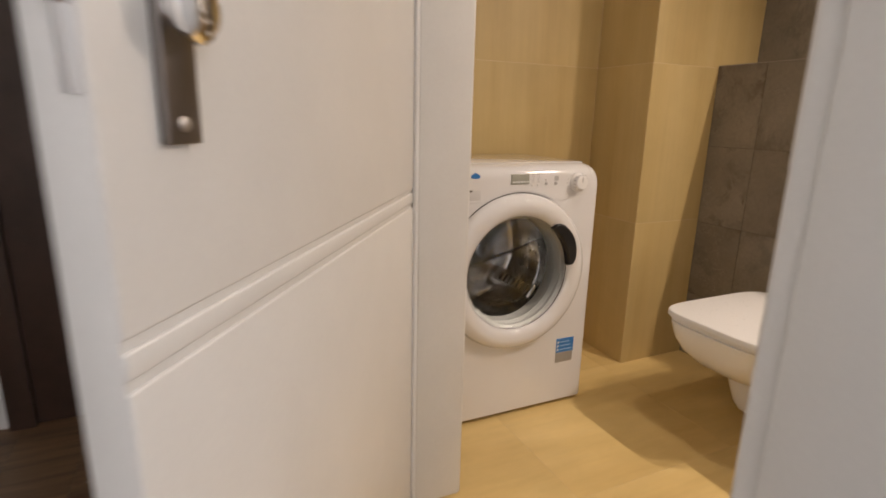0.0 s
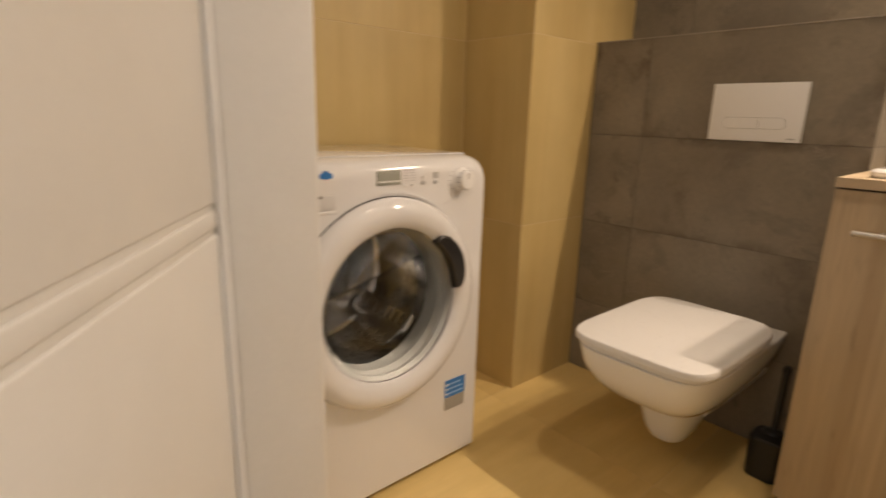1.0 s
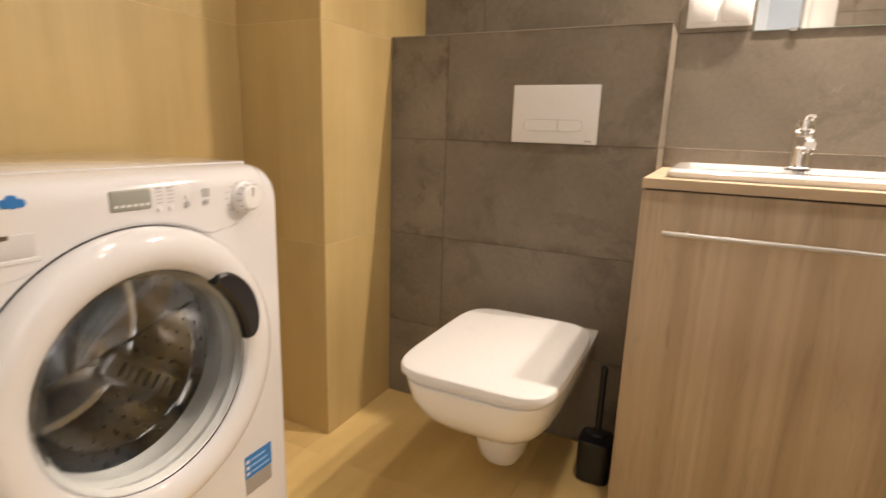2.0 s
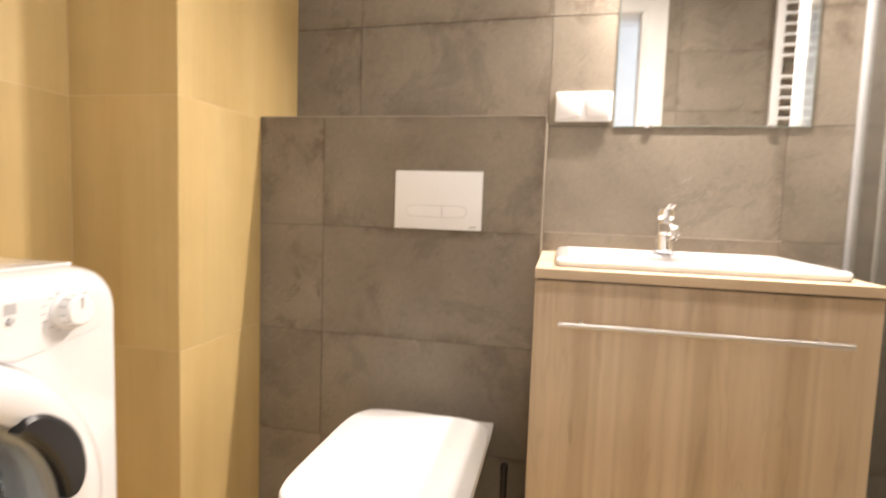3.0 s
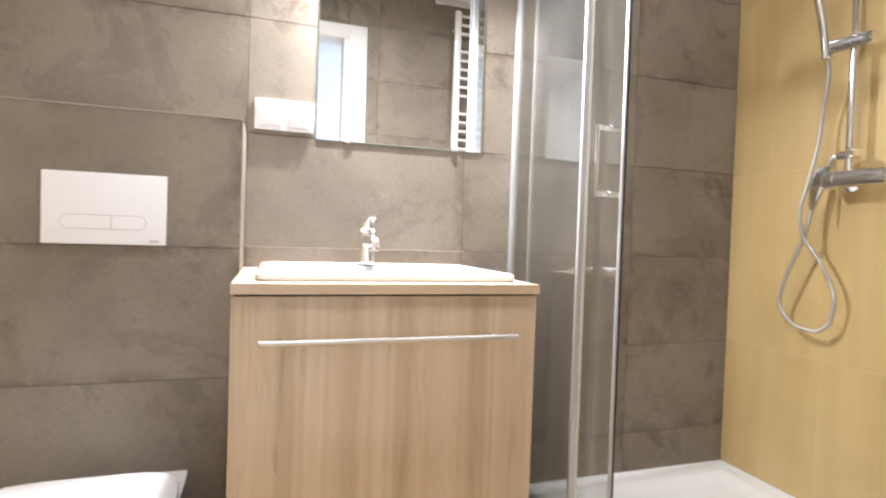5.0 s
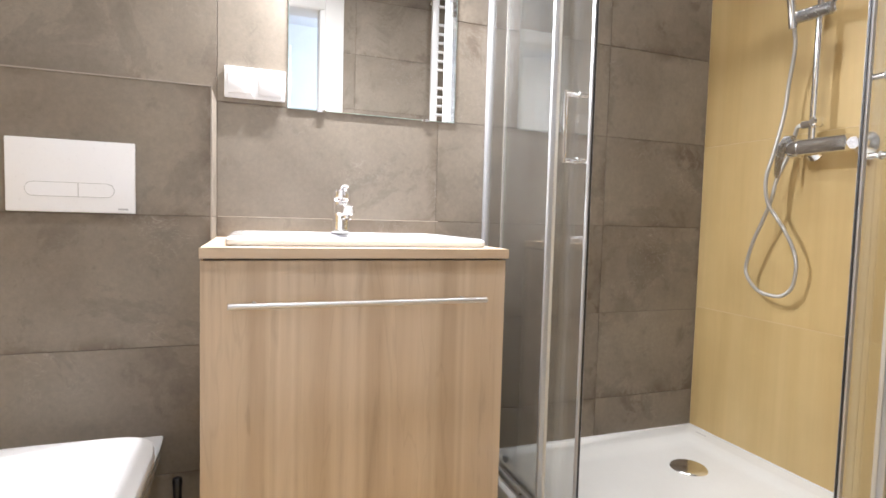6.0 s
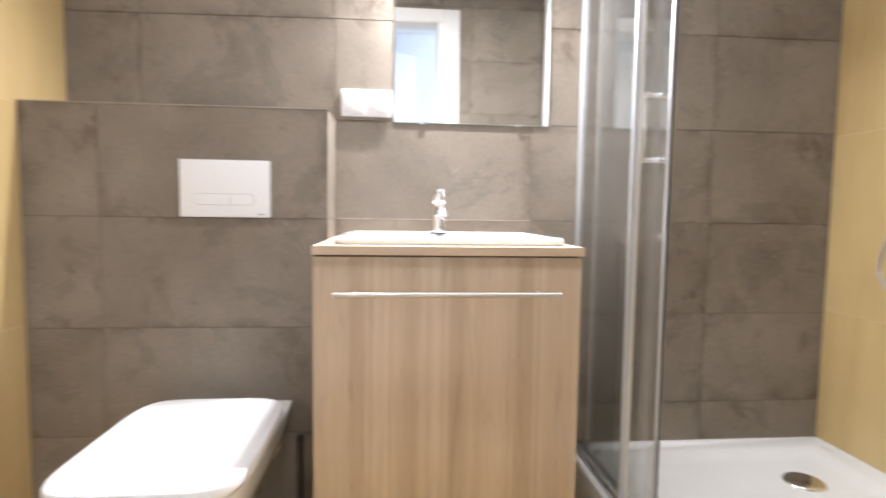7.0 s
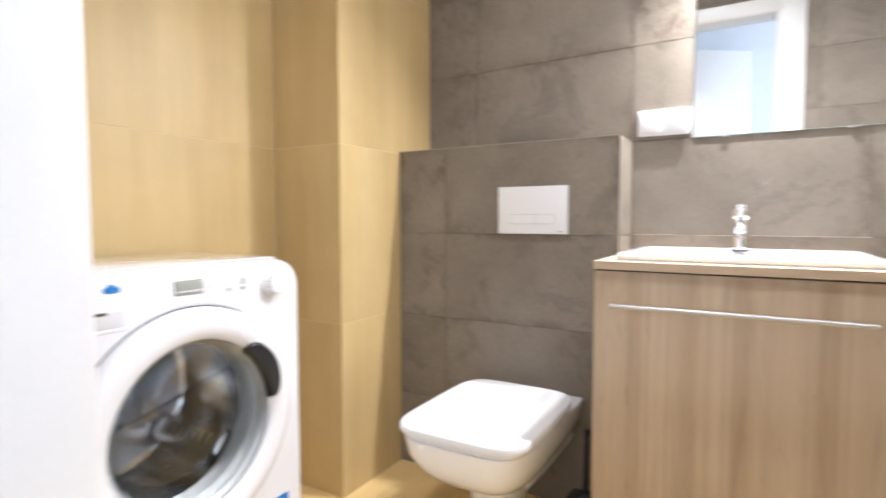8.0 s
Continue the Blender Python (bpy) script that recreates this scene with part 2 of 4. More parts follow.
def glass_material(name, tint=(0.96, 0.985, 0.975), rough=0.0):
    m, t, b = nodes_of(name)
    b.inputs["Base Color"].default_value = (*tint, 1)
    b.inputs["Transmission Weight"].default_value, b.inputs["Roughness"].default_value, b.inputs["IOR"].default_value = 1.0, rough, 1.5
    return m


def pane_material(name, tint, pale_share=0.014):
    """Clear thin glass: straight through, with a mirror gloss that grows towards grazing."""
    m = bpy.data.materials.new(name)
    m.use_nodes = True
    t = m.node_tree
    t.nodes.remove(t.nodes["Principled BSDF"])
    clear, gloss, mix = t.nodes.new("ShaderNodeBsdfTransparent"), t.nodes.new("ShaderNodeBsdfGlossy"), t.nodes.new("ShaderNodeMixShader")
    clear.inputs[0].default_value, gloss.inputs["Roughness"].default_value = (*tint, 1), 0.0
    lw, p, k = t.nodes.new("ShaderNodeLayerWeight"), t.nodes.new("ShaderNodeMath"), t.nodes.new("ShaderNodeMath")
    lw.inputs[0].default_value = 0.5
    p.operation, p.inputs[1].default_value = "POWER", 3.6
    k.operation, k.inputs[1].default_value, k.inputs[2].default_value = "MULTIPLY_ADD", 0.9, 0.075
    t.links.new(lw.outputs["Facing"], p.inputs[0])
    t.links.new(p.outputs[0], k.inputs[0])
    t.links.new(k.outputs[0], mix.inputs[0])
    # a thin, uneven pale diffuse layer mixed into the clear glass
    veiled, veil = t.nodes.new("ShaderNodeMixShader"), t.nodes.new("ShaderNodeBsdfDiffuse")
    veil.inputs[0].default_value = (0.75, 0.77, 0.78, 1)
    t.links.new(ramp(t, cloud(t, place(t, (1, 1, 0.4)), 5.0, 5), [(0.35, (pale_share * 0.7,)), (0.65, (pale_share * 1.3,))]), veiled.inputs[0])
    t.links.new(clear.outputs[0], veiled.inputs[1])
    t.links.new(veil.outputs[0], veiled.inputs[2])
    t.links.new(veiled.outputs[0], mix.inputs[1])
    t.links.new(gloss.outputs[0], mix.inputs[2])
    t.links.new(mix.outputs[0], t.nodes["Material Output"].inputs[0])
    return m


def glow_material(name, colour, strength):
    m, t, b = nodes_of(name)
    b.inputs["Base Color"].default_value = (0.9, 0.9, 0.9, 1)
    b.inputs["Emission Color"].default_value, b.inputs["Emission Strength"].default_value = (*colour, 1), strength
    return m


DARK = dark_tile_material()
BEIGE = beige_tile_material()
BEIGE_FLOOR = beige_tile_material("beige_floor_tile", True)
OAK, OAK_TOP = oak_material("oak_laminate", "z", 1.0), oak_material("oak_worktop", "y", 1.05)
PLANK = plank_material()
ALU_DARK = plain("brushed_aluminium_rail", (0.62, 0.60, 0.57), 0.30, metal=1.0)
STEEL_BLUE = plain("grey_blue_plastic", (0.36, 0.41, 0.45), 0.4)
GROUT_DARK = plain("dark_grout", (0.135, 0.112, 0.088), 0.9, spread=0.25, scale=9.0, relief=0.4)
GROUT_BEIGE = plain("beige_grout", (0.68, 0.55, 0.33), 0.85, relief=0.3)
WHITE_WALL = plain("white_wall_paint", (0.80, 0.80, 0.79), 0.75, relief=0.15)
DOOR_WHITE = plain("white_door_foil", (0.69, 0.685, 0.67), 0.38, relief=0.05)
ENAMEL = plain("white_enamel", (0.775, 0.775, 0.79), 0.09, spread=0.015, coat=0.8)
PLASTIC = plain("white_plastic", (0.80, 0.80, 0.81), 0.30, spread=0.015)
CERAMIC = plain("white_ceramic", (0.83, 0.835, 0.85), 0.10, spread=0.012, coat=0.6)
ACRYLIC = plain("white_acrylic", (0.78, 0.78, 0.76), 0.22, spread=0.03)
CHROME = plain("chrome", (0.90, 0.90, 0.91), 0.12, 1.0, spread=0.02)
BRUSHED = plain("brushed_steel", (0.56, 0.55, 0.54), 0.42, 1.0, relief=0.1)
ALU = plain("satin_anodised_aluminium", (0.52, 0.53, 0.55), 0.48, 0.6)
SEAL_PALE = plain("pale_soft_seal", (0.62, 0.60, 0.55), 0.4)
STEEL_DARK = plain("dark_satin_steel", (0.24, 0.22, 0.21), 0.36, 1.0)
GREY_METAL = plain("grey_satin_chrome", (0.50, 0.50, 0.51), 0.26, 0.8)
DRUM = plain("drum_steel", (0.58, 0.58, 0.58), 0.15, 1.0)
HOSE = plain("ribbed_hose_metal", (0.50, 0.49, 0.47), 0.38, 0.5)
BLACK = plain("black_plastic", (0.012, 0.012, 0.013), 0.35, spread=0.2)
RUBBER = plain("grey_rubber", (0.40, 0.41, 0.40), 0.45)
GAP_SHADE = plain("dark_gap", (0.06, 0.06, 0.06), 0.6)
SEAL = plain("black_seal", (0.02, 0.02, 0.022), 0.5)
GREY_PRINT = plain("grey_print", (0.44, 0.44, 0.45), 0.5)
LCD = plain("grey_display", (0.34, 0.35, 0.31), 0.25)
BLUE = plain("blue_sticker", (0.04, 0.20, 0.55), 0.35)
LABEL_GREY = plain("silver_label", (0.42, 0.41, 0.39), 0.35, 0.3)
WALNUT = plain("dark_walnut_veneer", (0.055, 0.032, 0.022), 0.4, spread=0.3, scale=9)
MIRROR = plain("mirror_silver", (0.93, 0.94, 0.935), 0.004, 1.0, spread=0.0)
MIRROR.node_tree.nodes["Principled BSDF"].inputs["Roughness"].default_value = 0.0
for link in [k for k in MIRROR.node_tree.links if k.to_socket.name == "Roughness"]:
    MIRROR.node_tree.links.remove(link)
GLASS, DOOR_GLASS = pane_material("clear_glass", (0.970, 0.977, 0.975)), glass_material("washer_glass", (0.93, 0.94, 0.94))
LED = glow_material("warm_led", (1.0, 0.85, 0.65), 20.0)

# ---- the large structure ----
X0, X1, Y0, Y1, TOP = 0.575, 2.10, -0.988, 1.858, 2.55
JY0, JY1, HALL_X = 0.287, 1.104, 0.455
COL_X, COL_Y, BOX_X, BOX_Y, BOX_Z = 1.567, 1.553, 1.913, 0.7245, 1.217
T, TB = 0.0016, 0.0007

floor = structure("floor", new_box(HALL_X, X1 + 0.1, Y0 - 0.1, Y1 + 0.1, -0.1, -TB), GROUT_BEIGE, "beige ceramic tiled bathroom floor with fine joints", "floor")
ceiling = structure("ceiling", new_box(HALL_X + 0.01, X1 + 0.1, Y0 - 0.1, Y1 + 0.1, TOP, TOP + 0.1), WHITE_WALL, "plain white painted bathroom ceiling", "ceiling")
SKEW = 0.034 / (COL_Y - BOX_Y)      # the wall above the cistern boxing runs slightly out of square
east = new_box(X1 + T, X1 + 0.14, Y0 - 0.1, BOX_Y, 0, TOP)
skewed = new_box(X1 + T, X1 + 0.14, BOX_Y, Y1 + 0.1, 0, TOP)
for vert in skewed.verts:
    if vert.co.y > 1.5 and vert.co.x < X1 + 0.1:
        vert.co.x += SKEW * (vert.co.y - BOX_Y)
spare = bpy.data.meshes.new("spare")
skewed.to_mesh(spare)
skewed.free()
east.from_mesh(spare)
bpy.data.meshes.remove(spare)
wall_east = structure("wall_east", east, GROUT_DARK, "wall clad in dark brown-grey concrete-look tiles", "wall")
wall_south = structure("wall_south", new_box(X0 - 0.12, X1 + T, Y0 - 0.14, Y0 - TB, 0, TOP), GROUT_BEIGE, "shower wall clad in large beige striated tiles", "wall")
wall_north = structure("wall_north", new_box(X0 - 0.12, COL_X + 0.02, Y1 + TB, Y1 + 0.14, 0, TOP), GROUT_BEIGE, "niche wall clad in large beige striated tiles", "wall")
pillar = structure("pillar", new_box(COL_X + TB, X1 + 0.07, COL_Y + TB, Y1 + 0.1, 0, TOP), GROUT_BEIGE, "beige tiled corner pillar reaching the ceiling", "pillar")
boxing = structure("boxing", new_box(BOX_X + T, X1 + T, BOX_Y + T, COL_Y + T, 0, BOX_Z - T), GROUT_DARK, "half-height cistern boxing clad in dark tiles", "boxing")

part("edge_trim", new_box(BOX_X - 0.0012, BOX_X + 0.0016, BOX_Y + 0.002, COL_Y - 0.001, BOX_Z - 0.0016, BOX_Z + 0.0014), plain("light_edge_trim", (0.33, 0.295, 0.25), 0.4), boxing, "light corner trim", smooth=False)
part("edge_trim", new_box(BOX_X - 0.0012, BOX_X + 0.0016, BOX_Y - 0.0012, BOX_Y + 0.0016, 0.0, BOX_Z + 0.0014), bpy.data.materials["light_edge_trim"], boxing, "light corner trim", smooth=False)

west = bmesh.new()
box(west, HALL_X, X0 - T, Y0 - 0.1, JY0 - 0.03, 0, TOP)
box(west, HALL_X, X0 - T, JY1 + 0.03, Y1 + 0.1, 0, TOP)
box(west, HALL_X, X0 - T, JY0 - 0.03, JY1 + 0.03, 2.09, TOP)
wall_west = structure("wall_west", west, GROUT_DARK, "dark tiled bathroom wall with the doorway through it", "wall")

# hall outside the door
HX, HY0, HY1 = -1.15, -2.60, 1.955
hall_floor = structure("hall_floor", new_box(HX - 0.1, HALL_X, HY0 - 0.1, HY1 + 0.1, -0.1, -T), GROUT_DARK, "brown wooden plank hall floor", "floor")
structure("hall_ceiling", new_box(HX - 0.1, HALL_X, HY0 - 0.1, HY1 + 0.1, TOP, TOP + 0.1), WHITE_WALL, "plain white painted hall ceiling", "ceiling")
structure("hall_wall_west", new_box(HX - 0.1, HX, HY0 - 0.1, HY1 + 0.1, 0, TOP), WHITE_WALL, "plain white painted hall wall", "wall")
structure("hall_wall_north", new_box(HX, HALL_X, HY1, HY1 + 0.1, 0, TOP), WHITE_WALL, "plain white painted hall wall", "wall")
structure("hall_wall_south", new_box(HX, HALL_X, HY0 - 0.1, HY0, 0, TOP), WHITE_WALL, "plain white painted hall wall", "wall")
hall_skin = bmesh.new()
WY0, WY1, WZ0, WZ1 = -2.32, -1.28, 0.92, 2.18
box(hall_skin, HALL_X - 0.006, HALL_X, Y0 - 0.14, JY0 - 0.03, 0, TOP)
box(hall_skin, HALL_X - 0.006, HALL_X, JY1 + 0.03, HY1, 0, TOP)
box(hall_skin, HALL_X - 0.006, HALL_X, JY0 - 0.03, JY1 + 0.03, 2.09, TOP)
box(hall_skin, HALL_X - 0.006, HALL_X + 0.12, WY1, Y0 - 0.14, 0, TOP)
box(hall_skin, HALL_X - 0.006, HALL_X + 0.12, HY0, WY0, 0, TOP)
box(hall_skin, HALL_X - 0.006, HALL_X + 0.12, WY0, WY1, 0, WZ0)
box(hall_skin, HALL_X - 0.006, HALL_X + 0.12, WY0, WY1, WZ1, TOP)
structure("hall_wall_east", hall_skin, WHITE_WALL, "white plastered hall wall with an added unseen window beside the bathroom", "wall")
structure("baseboard", new_box(HX, -0.606, HY1 - 0.016, HY1, 0, 0.10, bevel=0.003), DOOR_WHITE, "white wooden baseboard along the hall wall", "baseboard")


# unseen window, added to give the hall's daylight an opening
def added_hall_window():
    w = thing("added_window_1", "added unseen hall window, white framed with clear panes", "window", (HALL_X, -1.8, WZ0), kind="structure")
    x0, x1, ym = HALL_X + 0.03, HALL_X + 0.09, (WY0 + WY1) / 2
    f = bmesh.new()
    for a, b, c, d in ((WY0, WY0 + 0.06, WZ0, WZ1), (WY1 - 0.06, WY1, WZ0, WZ1), (ym - 0.03, ym + 0.03, WZ0 + 0.06, WZ1 - 0.06), (WY0 + 0.06, WY1 - 0.06, WZ0, WZ0 + 0.06), (WY0 + 0.06, WY1 - 0.06, WZ1 - 0.06, WZ1)):
        box(f, x0, x1, a, b, c, d, 0.004)
    part("window_frame", f, DOOR_WHITE, w)
    for a, b in ((WY0 + 0.06, ym - 0.03), (ym + 0.03, WY1 - 0.06)):
        part("pane", new_box(x0 + 0.027, x0 + 0.033, a, b, WZ0 + 0.06, WZ1 - 0.06), GLASS, w)


added_hall_window()


# ---- door frame and door ----
def door_frame():
    d = thing("door_1", "white door frame with flat casings on both sides", "door frame", (0.515, JY0, 0), kind="structure")
    for name, a, b in (("jamb", JY0 - 0.03, JY0 + 0.004), ("jamb", JY1, JY1 + 0.03)):
        part(name, new_box(0.447, 0.585, a, b, 0, 2.09, bevel=0.009, seg=4), DOOR_WHITE, d)
    part("head", new_box(0.447, 0.585, JY0 + 0.004, JY1, 2.06, 2.09, bevel=0.003), DOOR_WHITE, d)
    for x0, x1 in ((0.440, HALL_X - 0.006), (X0, 0.590)):
        part("casing", new_box(x0, x1, JY0 - 0.129, JY0 - 0.025, 0, 2.14, bevel=0.004), DOOR_WHITE, d)
        part("casing", new_box(x0, x1, JY1 + 0.025, JY1 + 0.129, 0, 2.14, bevel=0.004), DOOR_WHITE, d)
        part("casing", new_box(x0, x1, JY0 - 0.025, JY1 + 0.025, 2.065, 2.14, bevel=0.004), DOOR_WHITE, d)
    # added pale rod imitates the soft daylit band along the leaf's hinge edge
    part("rebate_seal", rod(bmesh.new(), (0.4425, 1.1005, 0.0), (0.4425, 1.1005, 2.06), 0.0062), plain("pale_rebate_filler", (0.74, 0.74, 0.74), 0.5), d, "added pale filler imitating the daylit leaf edge")
    part("strike_plate", new_box(0.455, 0.475, JY0 + 0.003, JY0 + 0.006, 0.96, 1.13, bevel=0.0008), BRUSHED, d, "steel strike plate")


door_frame()


def door_leaf():
    """Built shut along -y from the hinge, then swung out into the hall."""
    d = thing("door", "white panelled door leaf, half open into the hall", "door")
    W, H, TH = 0.858, 2.04, 0.044
    # local: length along +u (x), thickness to -y, room face at y = 0
    part("core", new_box(-0.013, W, -TH, -0.0028, 0.012, H, bevel=0.002), DOOR_WHITE, d)
    for name, z0, z1 in (("panel", 0.012, 0.800), ("moulding", 0.808, 0.831), ("panel", 0.839, H)):
        part(name, new_box(-0.013, W, -0.006, 0.0, z0, z1, bevel=0.0035, seg=3), DOOR_WHITE, d)
    plate = part("lock_plate", new_box(W - 0.096, W - 0.058, 0.0, 0.009, 0.971, 1.215, bevel=0.002), STEEL_DARK, d, "dark satin steel lock plate")
    part("keyhole", turned(bmesh.new(), (W - 0.075, 0.009, 0.986), (0, 1, 0), [(0, 0.006), (0.0015, 0.0055), (0.002, 0.004)]), BRUSHED, plate)
    knob = turned(bmesh.new(), (W - 0.077, 0.009, 1.066), (0, 1, 0), [(0, 0.016), (0.005, 0.016), (0.008, 0.021), (0.014, 0.0245), (0.020, 0.024), (0.025, 0.019), (0.0275, 0.010), (0.028, 0.001)])
    part("knob", knob, CHROME, plate, "round chrome knob")
    lock = part("latch_plate", new_box(W, W + 0.0025, -0.0175, -0.0025, 1.004, 1.20, bevel=0.0012), CHROME, d, "steel latch plate on the edge")
    part("latch", new_box(W + 0.0025, W + 0.013, -0.015, -0.005, 1.055, 1.085, bevel=0.002), CHROME, lock)
    for z in (0.25, 1.02, 1.80):
        part("hinge", rod(bmesh.new(), (-0.006, -0.045, z - 0.045), (-0.006, -0.045, z + 0.045), 0.007), BRUSHED, d)
    return d


leaf = door_leaf()
# leaf runs from the hinge towards (-0.575, -0.818); its room face looks at (0.818, -0.575)
leaf.matrix_world = pose(0.441, 1.106, 0, 0, 0, math.degrees(math.atan2(-0.818, -0.575)))


def hall_door():
    w = thing("hall_door", "dark walnut hall door in its frame", "door", (-0.2, HY1, 0))
    part("leaf", new_box(-0.53, 0.30, HY1 - 0.03, HY1 - 0.002, 0.008, 2.05, bevel=0.003), WALNUT, w)
    part("casing", new_box(-0.604, -0.532, HY1 - 0.04, HY1 - 0.002, 0, 2.13, bevel=0.003), WALNUT, w)
    part("casing", new_box(0.302, 0.38, HY1 - 0.04, HY1 - 0.002, 0, 2.13, bevel=0.003), WALNUT, w)
    part("casing", new_box(-0.532, 0.302, HY1 - 0.04, HY1 - 0.002, 2.054, 2.13, bevel=0.003), WALNUT, w)


hall_door()


# ---- washing machine ----
def washing_machine():
    WX0, WX1, FY, BY, H = 0.611, 1.221, 1.392, 1.832, 0.859
    w = thing("washing_machine", "white front-loading washing machine in the beige niche", "washing machine", (0.907, 1.6, 0))
    # body: outline in x and z, softly rounded at the top corners
    def outline(y, inset, low):
        pts = []
        r = 0.045
        a0, a1, z0, z1 = WX0 + inset, WX1 - inset, 0.016, H - low
        for cx, cz, t0 in ((a1 - r, z1 - r, 0), (a0 + r, z1 - r, 90)):
            pts += [(cx + r * math.cos(radians(t0 + k * 15)), y, cz + r * math.sin(radians(t0 + k * 15))) for k in range(7)]
        return pts + [(a0, y, z0), (a1, y, z0)]
    body = loft(bmesh.new(), [outline(FY + d, e, low) for d, e, low in ((0, 0.012, 0.042), (0.003, 0.005, 0.0268), (0.008, 0.002, 0.018), (0.015, 0.0, 0.0108), (0.025, 0.0, 0.0049), (0.042, 0.0, 0.0010), (BY - FY, 0.0, 0.0))], cap0=False)
    hole = [body.verts.new((0.910 + 0.19 * math.cos(2 * math.pi * k / 72), FY, 0.515 + 0.19 * math.sin(2 * math.pi * k / 72))) for k in range(72)]
    rim_edges = [body.edges.new((hole[k], hole[(k + 1) % 72])) for k in range(72)]
    open_edges = [e for e in body.edges if len(e.link_faces) == 1]
    bmesh.ops.triangle_fill(body, use_beauty=True, use_dissolve=False, edges=open_edges + rim_edges, normal=(0, -1, 0))
    body = part("body", body, ENAMEL, w)
    part("top_panel", new_box(WX0 + 0.035, WX1 - 0.035, FY + 0.052, BY - 0.002, H - 0.002, H + 0.004, bevel=0.002), ENAMEL, w)
    # control fascia, slightly proud, its foot following the round door
    CX, CZ, R = 0.910, 0.515, 0.258
    n, rows = 48, 16
    grid = []
    for j in range(rows + 3):
        line = []
        for i in range(n + 1):
            x = WX0 + 0.014 + (WX1 - WX0 - 0.028) * i / n
            edge = min(x - WX0 - 0.014, WX1 - 0.014 - x)
            drop = 0.032 * (1 - min(1, edge / 0.035)) ** 2
            base = 0.735 + 0.035 * ((x - CX) / 0.3) ** 2 * (1 if x > CX else -0.6)
            if abs(x - CX) < R + 0.006:
                base = max(base, CZ + math.sqrt((R + 0.006) ** 2 - (x - CX) ** 2))
            base, top = min(base, H - 0.045), H - 0.004
            if j == 0:
                line.append((x, FY + 0.001, base))
            elif j == rows + 2:
                line.append((x, FY + 0.050, H + 0.0012 - drop))
            else:
                z = base + (top - base) * (j - 1) / rows
                roll = max(0.0, z - H + 0.040)
                line.append((x, FY - 0.0018 + 0.040 - math.sqrt(max(0.0, 0.0016 - roll * roll)) + 0.3 * drop, z - drop))
        grid.append(line)
    fascia = part("control_panel", loft(bmesh.new(), grid, cap0=False, cap1=False, closed=False), ENAMEL, w)
    py = FY - 0.0018
    # door ring, glass bowl and seal
    rim = bmesh.new()
    prof = [(0.001, 0.2575), (0.012, 0.2575), (0.024, 0.251), (0.034, 0.238), (0.037, 0.222), (0.034, 0.205), (0.027, 0.192), (0.020, 0.187), (0.001, 0.186)]
    secs = []
    for h, r in prof:
        secs.append([(CX + r * math.cos(2 * math.pi * k / 96), FY - h, CZ + r * math.sin(2 * math.pi * k / 96)) for k in range(96)])
    door = part("door", loft(rim, secs, cap0=False, cap1=False), ENAMEL, w)
    # solid arcs, dark above and grey below, colour in the gap's shade
    gap = bmesh.new()
    secs = []
    for k in range(49):
        a = radians(28 + 124 * k / 48)
        secs.append([(CX + r * math.cos(a), y, CZ + r * math.sin(a)) for r, y in ((0.2572, FY + 0.001), (0.2600, FY + 0.001), (0.2600, FY - 0.0016), (0.2572, FY - 0.0016))])
    part("door_gap", loft(gap, secs), GAP_SHADE, w, "dark strip for the shade in the gap over the door ring")
    low_gap = bmesh.new()
    secs = []
    for k in range(49):
        a = radians(200 + 140 * k / 48)
        secs.append([(CX + r * math.cos(a), y, CZ + r * math.sin(a)) for r, y in ((0.2570, FY + 0.001), (0.2600, FY + 0.001), (0.2600, FY - 0.0006), (0.2570, FY - 0.0006))])
    part("door_gap", loft(low_gap, secs), RUBBER, w, "grey strip for the shade in the gap under the door ring")
    gl = bmesh.new()
    secs = []
    front = [(0.019, 0.1862), (0.017, 0.180), (0.008, 0.172), (-0.03, 0.160), (-0.07, 0.142), (-0.085, 0.105), (-0.09, 0.05), (-0.09, 0.002)]
    for h, r in front + [(h - 0.005, r) for h, r in front[::-1]] + front[:1]:
        ring_pts = []
        for k in range(72):
            x, z = CX + r * math.cos(2 * math.pi * k / 72), CZ + r * math.sin(2 * math.pi * k / 72)
            if h < -0.02:
                z = min(z, CZ + 0.035 + 0.25 * (x - CX) + 0.6 * (h + 0.09))
            ring_pts.append((x, FY - h, z))
        secs.append(ring_pts)
    bowl = loft(gl, secs, cap0=False, cap1=False)
    bmesh.ops.remove_doubles(bowl, verts=bowl.verts[:], dist=1e-5)
    bmesh.ops.recalc_face_normals(bowl, faces=bowl.faces[:])
    g = part("glass", bowl, DOOR_GLASS, door)
    g.visible_shadow = False
    sl = bmesh.new()
    secs = []
    for h, r in [(0.012, 0.1855), (0.002, 0.179), (-0.012, 0.183), (-0.03, 0.176), (-0.05, 0.183), (-0.075, 0.178)]:
        secs.append([(CX + r * math.cos(2 * math.pi * k / 72), FY - h, CZ + r * math.sin(2 * math.pi * k / 72)) for k in range(72)])
    part("seal", loft(sl, secs, cap0=False, cap1=False), RUBBER, w, "grey rubber door seal")
    dr = bmesh.new()
    secs = []
    for h, r in [(-0.075, 0.179), (-0.08, 0.215), (-0.22, 0.222), (-0.36, 0.215), (-0.37, 0.20), (-0.375, 0.05), (-0.37, 0.002)]:
        secs.append([(CX + r * math.cos(2 * math.pi * k / 60), FY - h, CZ + r * math.sin(2 * math.pi * k / 60)) for k in range(60)])
    drum = part("drum", loft(dr, secs, cap0=False), DRUM, w, "perforated steel drum")
